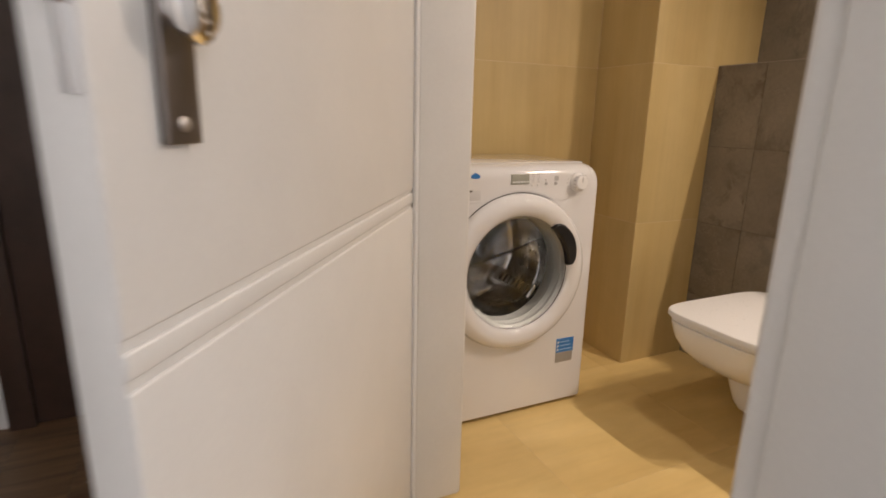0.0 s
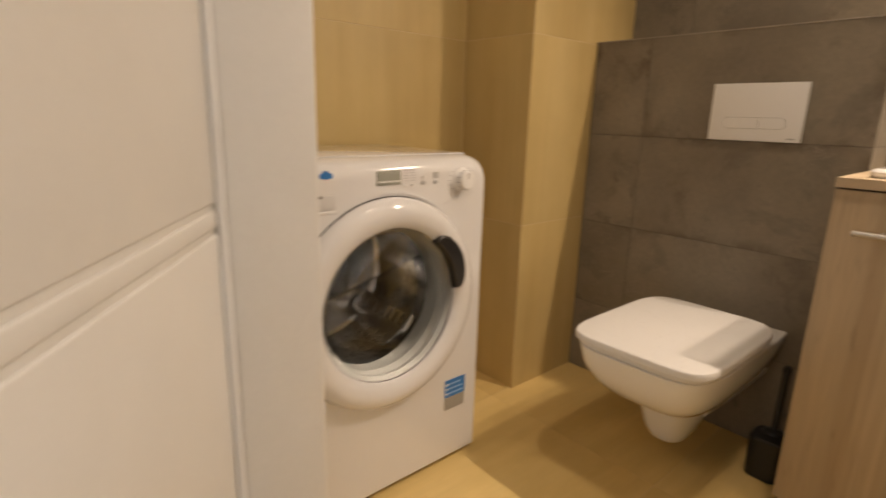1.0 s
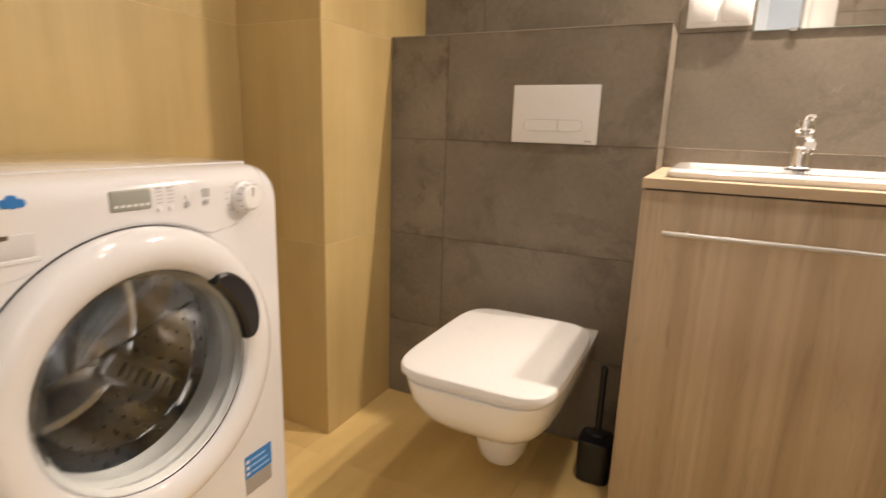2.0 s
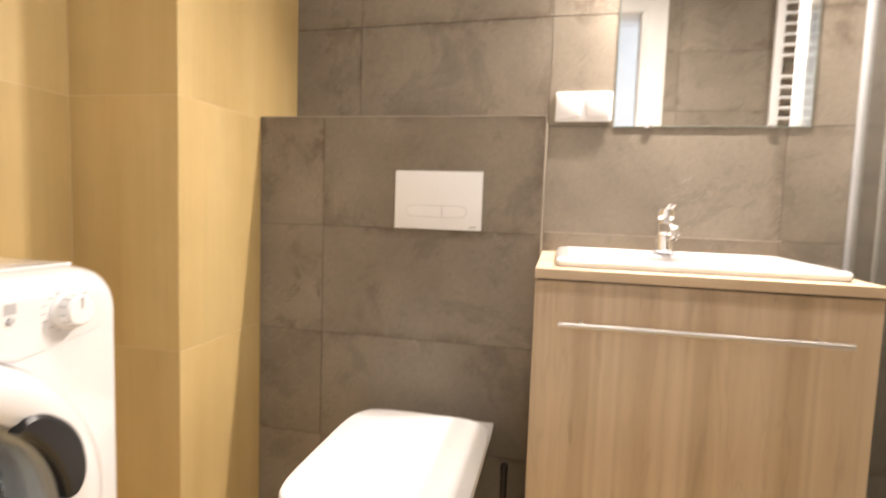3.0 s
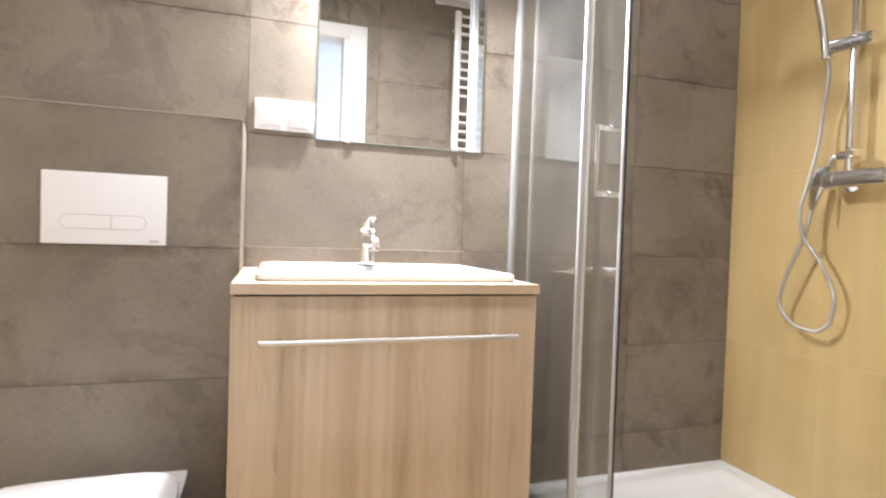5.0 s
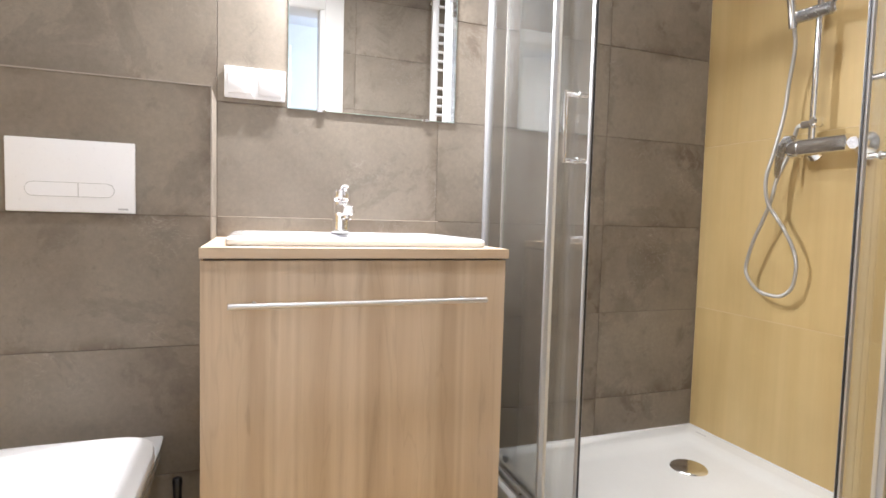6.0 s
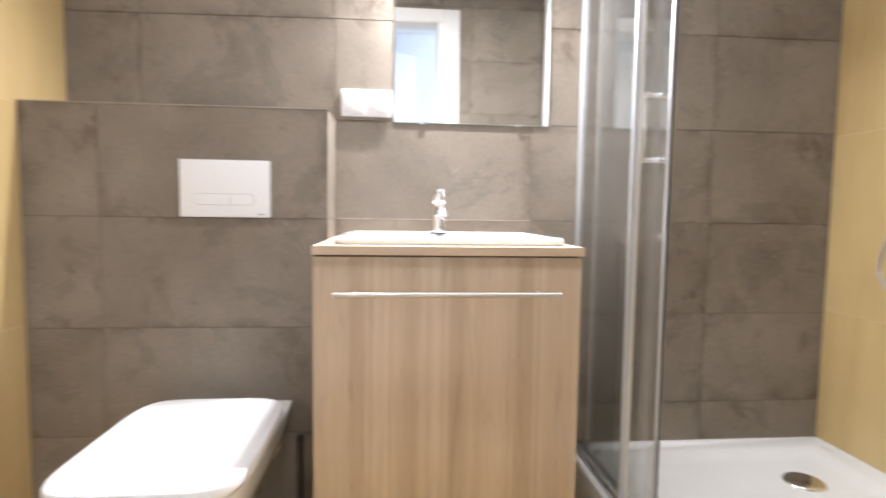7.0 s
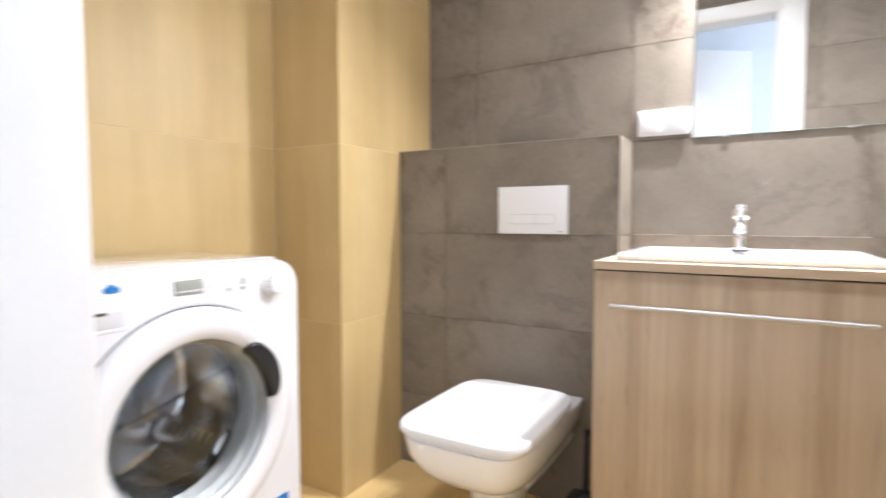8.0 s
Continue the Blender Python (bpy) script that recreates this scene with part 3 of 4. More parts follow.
    for a in (80, 200, 320):
        ca, sa = math.cos(radians(a)), math.sin(radians(a))
        lift = bmesh.new()
        box(lift, -0.035, 0.035, FY + 0.09, FY + 0.35, 0.165, 0.218, 0.015, 3)
        bmesh.ops.transform(lift, matrix=Matrix.Translation((CX, 0, CZ)) @ Matrix.Rotation(radians(90 - a), 4, "Y"), verts=lift.verts[:])
        turn = Matrix.Translation((CX, 0, CZ)) @ Matrix.Rotation(radians(90 - a), 4, "Y")
        lifter = part("lifter", lift, DRUM, drum)
        slots = bmesh.new()
        for k in range(7):
            box(slots, -0.016, 0.016, FY + 0.118 + 0.028 * k, FY + 0.128 + 0.028 * k, 0.1635, 0.168, 0.001, 1)
        bmesh.ops.transform(slots, matrix=turn, verts=slots.verts[:])
        part("slots", slots, BLACK, lifter)
    holes = bmesh.new()
    for k in range(40):
        a = 2 * math.pi * k / 40
        for d in (0.12, 0.16, 0.20, 0.24, 0.28, 0.32):
            c = Vector((CX + 0.2165 * math.cos(a), FY + d + 0.02 * (k % 2), CZ + 0.2165 * math.sin(a)))
            turned(holes, c, (-math.cos(a), 0, -math.sin(a)), [(0, 0.004), (0.0015, 0.004)], 6)
    tagged(part("perforation", holes, BLACK, drum), kind="stuff")
    # dark grip at the upper right of the door
    grip = bmesh.new()
    secs = []
    for y, e in ((FY - 0.020, 0.0), (FY - 0.036, 0.0), (FY - 0.041, 0.006)):
        inner, outer = [], []
        for k in range(25):
            b = radians(5 + e * 100 + ((47 - e * 200) * k / 24))
            bulge = 0.036 * math.sin(math.pi * (k + 0.3) / 24.6) ** 0.4
            inner.append((CX + (0.180 + e) * math.cos(b), y, CZ + (0.180 + e) * math.sin(b)))
            outer.append((CX + (0.190 + bulge - e) * math.cos(b), y, CZ + (0.190 + bulge - e) * math.sin(b)))
        secs.append(inner + outer[::-1])
    part("grip", loft(grip, secs), BLACK, door, "black plastic door grip")
    # detergent drawer with its recessed pull
    dw = bmesh.new()
    box(dw, 0.634, 0.774, py - 0.002, py + 0.004, 0.748, 0.7545, 0.001, 1)
    drawer = part("detergent_drawer", dw, ENAMEL, w)
    part("pull_recess", new_box(0.640, 0.770, py - 0.0010, py + 0.004, 0.756, 0.787, bevel=0.0008), plain("recess_grey", (0.62, 0.62, 0.63), 0.4), drawer, "recessed grey pull")
    # dark strip paints the shade under the recess's upper lip
    part("recess_gap", new_box(0.640, 0.740, py - 0.0014, py + 0.004, 0.7815, 0.7872), STEEL_DARK, drawer, "dark strip for the shade at the top of the pull")
    part("display", new_box(0.874, 0.940, py - 0.003, py + 0.004, 0.800, 0.832, bevel=0.003), LCD, w, "grey display window")
    for i in range(6):
        part("display_mark", new_box(0.879 + 0.010 * i, 0.885 + 0.010 * i, py - 0.0036, py, 0.806, 0.810), PLASTIC, w)
    for j in range(2):
        for i in range(5):
            part("print_mark", new_box(0.950 + 0.020 * j, 0.960 + 0.020 * j, py - 0.0006, py + 0.001, 0.806 + 0.006 * i, 0.8075 + 0.006 * i), GREY_PRINT, w)
    for x, z, s in ((0.953, 0.797, 0.003), (0.974, 0.797, 0.003), (1.005, 0.800, 0.004), (1.005, 0.813, 0.003), (1.043, 0.800, 0.004)):
        part("button", turned(bmesh.new(), (x, py, z), (0, -1, 0), [(0, s + 0.001), (0.003, s + 0.0006), (0.0036, s)], 16), GREY_PRINT if s > 0.0035 else PLASTIC, w)
    part("button_print", new_box(1.036, 1.052, py - 0.0006, py + 0.001, 0.808, 0.823), GREY_PRINT, w)
    dial = part("dial", turned(bmesh.new(), (1.130, py, 0.800), (0, -1, 0), [(0, 0.031), (0.004, 0.030), (0.006, 0.025), (0.022, 0.023), (0.025, 0.020), (0.0255, 0.001)], 40), PLASTIC, w, "white programme dial")
    for k in range(12):
        a = radians(30 * k + 10)
        part("grip_mark", rod(bmesh.new(), (1.130 + 0.0242 * math.cos(a), py - 0.008, 0.800 + 0.0242 * math.sin(a)), (1.130 + 0.0232 * math.cos(a), py - 0.020, 0.800 + 0.0232 * math.sin(a)), 0.0012, 6), GREY_PRINT, dial)
    part("pointer", new_box(1.1285, 1.1315, py - 0.0262, py - 0.0245, 0.803, 0.820), GREY_PRINT, dial)
    for k in range(16):
        a = radians(22.5 * k)
        part("dial_mark", new_box(1.130 + 0.041 * math.cos(a) - 0.004, 1.130 + 0.041 * math.cos(a) + 0.004, py - 0.0006, py + 0.001, 0.800 + 0.030 * math.sin(a) - 0.0008, 0.800 + 0.030 * math.sin(a) + 0.0008), GREY_PRINT, w)
    bd = bmesh.new()
    for i, (x, z, r) in enumerate(((0.742, 0.8275, 0.006), (0.751, 0.831, 0.0075), (0.760, 0.8275, 0.006), (0.751, 0.8265, 0.006))):
        turned(bd, (x, py, z), (0, -1, 0), [(-0.006, r), (0.0006 + 0.0001 * i, r), (0.0007 + 0.0001 * i, 0.0005)], 24)
    part("badge", bd, BLUE, w, "small blue badge")
    st = part("energy_label", new_box(1.096, 1.170, FY - 0.0012, FY + 0.002, 0.200, 0.252), BLUE, w, "blue energy sticker")
    for i in range(3):
        part("sticker_bar", new_box(1.112, 1.164 - 0.006 * i, FY - 0.0018, FY, 0.209 + 0.014 * i, 0.2125 + 0.014 * i), plain("pale_blue_print", (0.35, 0.55, 0.85), 0.5), st)
        part("sticker_dot", new_box(1.100, 1.107, FY - 0.0018, FY, 0.207 + 0.014 * i, 0.214 + 0.014 * i), PLASTIC, st)
    part("rating_label", new_box(1.096, 1.168, FY - 0.0012, FY + 0.002, 0.162, 0.1985), LABEL_GREY, w, "silver rating label")
    part("filter_flap", new_box(WX0 + 0.030, WX0 + 0.115, FY - 0.0012, FY + 0.004, 0.040, 0.105, bevel=0.001), ENAMEL, w)
    for x in (WX0 + 0.05, WX1 - 0.05):
        for y in (FY + 0.05, BY - 0.05):
            part("foot", rod(bmesh.new(), (x, y, 0.0), (x, y, 0.018), 0.02), BLACK, w)


washing_machine()


# ---- toilet ----
def toilet():
    CY = 1.012
    w = thing("toilet", "white wall-hung toilet with its flat lid closed", "toilet", (BOX_X, CY, 0.2))
    secs = []
    for z, x0, hy, n in ((0.212, 1.500, 0.095, 3.0), (0.222, 1.462, 0.128, 3.4), (0.245, 1.420, 0.150, 4.0), (0.280, 1.385, 0.166, 4.6), (0.320, 1.362, 0.179, 5.0), (0.366, 1.351, 0.1865, 5.2), (0.373, 1.351, 0.1865, 5.2), (0.375, 1.354, 0.184, 5.2)):
        secs.append([(min(x, BOX_X), y, h) for x, y, h in oval(x0, BOX_X + 0.12, CY - hy, CY + hy, z, n, 72)])
    bowl = part("bowl", loft(bmesh.new(), secs), CERAMIC, w)
    secs = []
    for z, x0, x1, hy, n in ((0.235, 1.530, 1.84, 0.088, 3.0), (0.150, 1.553, 1.82, 0.076, 3.0), (0.095, 1.572, 1.77, 0.064, 2.8), (0.066, 1.592, 1.74, 0.050, 2.6), (0.056, 1.630, 1.70, 0.026, 2.4)):
        secs.append(oval(x0, x1, CY - hy, CY + hy, z, n, 40))
    part("trap", loft(bmesh.new(), secs), CERAMIC, bowl)
    rear = []
    for x, hy, z0, z1 in ((1.70, 0.085, 0.12, 0.30), (1.80, 0.112, 0.145, 0.33), (1.88, 0.138, 0.185, 0.35), (BOX_X, 0.150, 0.205, 0.36)):
        ring = [(x, p[0], p[1]) for p in [(q[0], q[1]) for q in oval(CY - hy, CY + hy, z0, z1, 0, 5.0, 40)]]
        rear.append(ring)
    part("mounting_back", loft(bmesh.new(), rear), CERAMIC, bowl)
    seat = [oval(1.353 + e, 1.838, CY - 0.185 + e, CY + 0.185 - e, z, 5.5, 64) for z, e in ((0.3755, 0.005), (0.378, 0.003), (0.3855, 0.003), (0.3865, 0.005))]
    part("seat", loft(bmesh.new(), seat), PLASTIC, w)
    lid = [oval(1.346 + e, 1.845 - e * 0.4, CY - 0.191 + e, CY + 0.191 - e, z, 5.5, 64) for z, e in ((0.3875, 0.004), (0.390, 0.0), (0.402, 0.0), (0.4065, 0.002), (0.4085, 0.006), (0.4092, 0.014))]
    part("lid", loft(bmesh.new(), lid), PLASTIC, w, "flat white closed lid")
    for y in (CY - 0.075, CY + 0.075):
        part("hinge", rod(bmesh.new(), (1.862, y - 0.02, 0.384), (1.862, y + 0.02, 0.384), 0.008), CHROME, w, "chrome lid hinge")


toilet()


# ---- flush plate ----
def flush_plate():
    y0, y1, z0, z1, x = 0.8845, 1.1305, 0.908, 1.068, BOX_X
    w = thing("flush_plate", "white rectangular dual flush plate on dark tiles", "flush plate", (x, 1.01, 0.99))
    p = bmesh.new()
    box(p, x - 0.010, x - 0.0005, y0, y1, z0, z1, 0.0025, 3)
    plate = part("plate", p, PLASTIC, w)
    # grey outlines paint the shade in the gaps round the buttons
    edge = plain("button_gap_shade", (0.34, 0.34, 0.33), 0.6)
    def pill(y0, y1, e, x0, x1, left, right):
        """A bar in y and z, with round ends where asked."""
        zc, r = 0.958, 0.0150 + e
        pts = []
        if right:
            pts += [(y0 + r - r * math.sin(math.pi * k / 12), zc + r * math.cos(math.pi * k / 12)) for k in range(13)]
        else:
            pts += [(y0 - e, zc + r), (y0 - e, zc - r)]
        if left:
            pts += [(y1 - r + r * math.sin(math.pi * k / 12), zc - r * math.cos(math.pi * k / 12)) for k in range(13)]
        else:
            pts += [(y1 + e, zc - r), (y1 + e, zc + r)]
        return loft(bmesh.new(), [[(x, a, b) for a, b in pts] for x in (x0, x1)])
    for a, b, l, r in ((0.9265, 0.995, False, True), (0.9965, 1.0945, True, False)):
        part("button_gap", pill(a - (0.001 if r else 0), b + (0.001 if l else 0), 0.0009, x - 0.0103, x - 0.0092, l, r), edge, plate, smooth=False)
        part("button", pill(a, b, 0.0, x - 0.0112, x - 0.0093, l, r), PLASTIC, plate, smooth=False)
    part("brand_mark", new_box(x - 0.0104, x - 0.0095, 0.8985, 0.9185, 0.915, 0.919), GREY_PRINT, plate)


flush_plate()


# ---- toilet brush ----
def toilet_brush():
    w = thing("toilet_brush", "black toilet brush standing in its black holder", "toilet brush", (1.775, 0.785, 0))
    secs = [oval(1.724 - e, 1.814 + e, 0.738 - e, 0.828 + e, z, 4.0, 32) for z, e in ((0.0, -0.004), (0.004, 0.0), (0.09, 0.002), (0.118, 0.002), (0.122, -0.002))]
    part("holder", loft(bmesh.new(), secs), BLACK, w)
    part("handle", turned(bmesh.new(), (1.790, 0.785, 0.12), (0.12, 0.01, 1), [(0, 0.03), (0.006, 0.028), (0.012, 0.009), (0.17, 0.009), (0.185, 0.011), (0.194, 0.009), (0.197, 0.002)], 20), BLACK, w)


toilet_brush()


# ---- washbasin cabinet ----
def vanity():
    x0, y0, y1 = 1.616, 0.076, 0.7235
    w = thing("vanity_cabinet", "oak laminate washbasin cabinet with one wide front", "cabinet", (1.85, 0.4, 0))
    part("side_panel", new_box(x0 + 0.020, X1 - 0.002, y1 - 0.018, y1, 0.045, 0.8235, bevel=0.001), OAK, w)
    part("side_panel", new_box(x0 + 0.020, X1 - 0.002, y0, y0 + 0.018, 0.045, 0.8235, bevel=0.001), OAK, w)
    part("bottom_panel", new_box(x0 + 0.020, X1 - 0.002, y0 + 0.018, y1 - 0.018, 0.045, 0.063), OAK, w)
    part("back_panel", new_box(X1 - 0.012, X1 - 0.003, y0 + 0.018, y1 - 0.018, 0.063, 0.826), OAK, w)
    part("top_rail", new_box(x0 + 0.022, x0 + 0.06, y0 + 0.018, y1 - 0.018, 0.77, 0.8235), OAK, w)
    # the spacer's dark brown carries the shade of the gap below the worktop
    part("spacer", new_box(x0 + 0.006, X1 - 0.01, y0 + 0.006, y1 - 0.006, 0.8236, 0.8279), plain("dark_brown_gap", (0.07, 0.05, 0.035), 0.7), w, "spacer below the worktop, coloured dark for the gap's shade")
    front = part("front", new_box(x0, x0 + 0.018, y0 + 0.001, y1 - 0.001, 0.048, 0.8235, bevel=0.0015), OAK, w)
    h = rod(bmesh.new(), (1.578, 0.138, 0.739), (1.578, 0.672, 0.739), 0.006, 20)
    handle = part("handle", h, BRUSHED, front, "long brushed steel bar handle")
    for y in (0.185, 0.625):
        part("handle_post", rod(bmesh.new(), (1.583, y, 0.739), (x0 + 0.001, y, 0.739), 0.004, 12), BRUSHED, front)
    part("plinth", new_box(x0 + 0.06, X1 - 0.03, y0 + 0.02, y1 - 0.02, 0.0, 0.045), BLACK, w)
    top = bmesh.new()
    tx0, tx1, ty0, ty1, z0, z1 = 1.611, X1 - 0.001, 0.072, 0.724, 0.828, 0.849
    ox0, ox1, oy0, oy1 = 1.70, 2.00, 0.135, 0.645
    outer = [[(a, b, z) for a, b in ((tx0, ty0), (tx1, ty0), (tx1, ty1), (tx0, ty1))] for z in (z0, z1)]
    inner = [[(a, b, z) for a, b in ((ox0, oy0), (ox1, oy0), (ox1, oy1), (ox0, oy1))] for z in (z1, z0)]
    loft(top, [outer[0], outer[1], inner[0], inner[1], outer[0]], cap0=False, cap1=False)
    bmesh.ops.remove_doubles(top, verts=top.verts[:], dist=1e-5)
    bmesh.ops.bevel(top, geom=[e for e in top.edges if len(e.link_faces) == 2 and e.calc_face_angle(0) > 1.0 and all(abs(v.co.z - z1) < 1e-4 for v in e.verts)], offset=0.0012, segments=2, affect="EDGES")
    tagged(part("worktop", top, OAK_TOP), "pale oak laminate worktop on the washbasin cabinet", "worktop")


vanity()


def washbasin():
    bx0, bx1, by0, by1 = 1.662, 2.058, 0.100, 0.682
    w = thing("washbasin", "white ceramic drop-in washbasin on an oak worktop", "washbasin", (1.86, 0.39, 0.849))
    secs = []
    for z, e, r in ((0.8492, 0.003, 0.030), (0.854, 0.0, 0.030), (0.862, 0.0, 0.030), (0.867, 0.004, 0.028), (0.869, 0.010, 0.026), (0.8685, 0.024, 0.03), (0.865, 0.034, 0.03)):
        secs.append(rounded(bx0 + e, bx1 - e, by0 + e, by1 - e, z, r))
    for z, e in ((0.858, 0.038), (0.83, 0.046), (0.79, 0.062), (0.765, 0.09), (0.755, 0.14), (0.753, 0.17)):
        k = (e - 0.038) / 0.15
        secs.append(rounded(bx0 + e, bx1 - 0.085 - e * 0.6, by0 + e * (1 + 0.3 * k), by1 - e * (1 + 0.3 * k), z, 0.045))
    part("bowl", loft(bmesh.new(), secs, cap0=False), CERAMIC, w)
    part("drain", turned(bmesh.new(), (1.83, 0.391, 0.752), (0, 0, 1), [(0, 0.03), (0.003, 0.03), (0.005, 0.02), (0.005, 0.001)]), CHROME, w, "chrome drain cover")
    part("overflow", turned(bmesh.new(), (1.957, 0.392, 0.842), (-1, 0, 0.25), [(0, 0.011), (0.003, 0.010), (0.0035, 0.006)], 20), CHROME, w, "small chrome overflow ring")
    # mixer tap at the back rim
    f = thing("basin_tap", "chrome single-lever basin tap on the washbasin rim", "tap", (2.020, 0.397, 0.873))
    ty, tx = 0.397, 2.020
    part("body", turned(bmesh.new(), (tx, ty, 0.8685), (0, 0, 1), [(0, 0.029), (0.004, 0.029), (0.008, 0.0255), (0.02, 0.0250), (0.07, 0.0245), (0.083, 0.0250), (0.088, 0.022)]), CHROME, f)
    sp = bmesh.new()
    secs = []
    for x, z, hw, hh in ((tx - 0.005, 0.932, 0.017, 0.020), (tx - 0.05, 0.936, 0.017, 0.016), (tx - 0.10, 0.934, 0.0165, 0.014), (tx - 0.122, 0.930, 0.016, 0.014), (tx - 0.130, 0.928, 0.012, 0.009)):
        secs.append([(x, q[0], q[1]) for q in oval(ty - hw, ty + hw, z - hh, z + hh, 0, 3.0, 28)])
    spout = part("spout", loft(sp, secs), CHROME, f)
    part("aerator", rod(bmesh.new(), (tx - 0.110, ty, 0.906), (tx - 0.110, ty, 0.924), 0.012, 20), CHROME, spout)
    part("lever_base", turned(bmesh.new(), (tx, ty, 0.956), (0, 0, 1), [(0, 0.022), (0.006, 0.0255), (0.018, 0.0265), (0.030, 0.022), (0.038, 0.012), (0.041, 0.002)]), CHROME, f)
    secs = []
    for x, z, hw, hh in ((tx + 0.004, 0.984, 0.015, 0.008), (tx - 0.04, 0.989, 0.014, 0.006), (tx - 0.074, 0.995, 0.012, 0.0045), (tx - 0.079, 0.996, 0.008, 0.003)):
        secs.append([(x, q[0], q[1]) for q in oval(ty - hw, ty + hw, z - hh, z + hh, 0, 3.0, 24)])
    part("lever", loft(bmesh.new(), secs), CHROME, f)


washbasin()


# ---- mirror, lamp, switches ----
def wall_mirror():
    w = thing("wall_mirror", "frameless rectangular mirror on the dark tiles", "mirror", (X1, 0.288, 1.5))
    y0, y1, z0, z1, x = 0.034, 0.540, 1.2165, 1.832, X1 - 0.0036
    part("backing", new_box(x + 0.003, X1 - 0.0002, y0 + 0.03, y1 - 0.03, z0 + 0.03, z1 - 0.03), GREY_PRINT, w)
    part("glass_edge", new_box(x + 0.001, x + 0.003, y0, y1, z0, z1, bevel=0.0006), plain("green_glass_edge", (0.55, 0.68, 0.62), 0.15), w)
    part("mirror_glass", new_box(x, x + 0.001, y0 + 0.0015, y1 - 0.0015, z0 + 0.0015, z1 - 0.0015), MIRROR, w, "clear silvered glass")
    for y, z, dy, dz in ((y1, 1.735, 0.004, 0.012), (y0, 1.735, 0.004, 0.012), (0.13, z0, 0.012, 0.004), (0.446, z0, 0.012, 0.004)):
        part("clip", new_box(x - 0.003, X1 - 0.001, y - dy, y + dy, z - dz, z + dz, bevel=0.0012), CHROME, w, "small chrome clip")


wall_mirror()


def mirror_lamp():
    w = thing("mirror_lamp", "slim chrome bar lamp in front of the mirror top, lit", "lamp", (2.09, 0.288, 1.85))
    bar = part("bar", new_box(LAMP_X - 0.027, LAMP_X - 0.009, 0.036, 0.538, LAMP_Z - 0.002, LAMP_Z + 0.008, bevel=0.002), CHROME, w)
    for y in (0.12, 0.456):
        part("arm", tube(bmesh.new(), smooth_path([(LAMP_X - 0.016, y, LAMP_Z + 0.006), (2.030, y, 1.850), (2.060, y, 1.866), (X1 - 0.001, y, 1.868)], 6), 0.004), CHROME, w)
    for y in (0.43, 0.27):
        part("led", new_box(LAMP_X - 0.024, LAMP_X - 0.012, y - 0.012, y + 0.012, LAMP_Z - 0.004, LAMP_Z - 0.0025, bevel=0.0005), LED, bar, "glowing warm white LED")


mirror_lamp()


def ceiling_spot(x, y):
    w = thing("ceiling_spot", "round recessed ceiling spot with a white ring, lit", "lamp", (x, y, TOP), group="ceiling spots")
    part("ring", turned(bmesh.new(), (x, y, TOP + 0.001), (0, 0, -1), [(0, 0.095), (0.004, 0.095), (0.007, 0.092), (0.007, 0.083), (0.002, 0.081)]), PLASTIC, w)
    part("lens", turned(bmesh.new(), (x, y, TOP + 0.002), (0, 0, -1), [(0, 0.0805), (0.004, 0.0805), (0.006, 0.074), (0.0065, 0.001)]), LED, w, "glowing warm white lens")


for spot in SPOTS:
    ceiling_spot(*spot[:2])


def wall_switch():
    y0, y1, z0, z1 = 0.547, 0.706, 1.231, 1.315
    w = thing("switch_frame", "white double switch and socket frame beside the mirror", "switch", (X1, 0.626, 1.27))
    part("frame", new_box(X1 - 0.011, X1 - 0.0005, y0, y1, z0, z1, bevel=0.003, seg=3), PLASTIC, w)
    for k, yc in enumerate((0.587, 0.666)):
        part("rocker" if k else "socket_flap", new_box(X1 - 0.0165, X1 - 0.010, yc - 0.031, yc + 0.031, 1.243, 1.303, bevel=0.0025), PLASTIC, w)


wall_switch()


# ---- shower ----
CX, CY = 1.193, -0.080      # the cabin's free corner
TRAY_Z, CAB_TOP = 0.136, 2.108


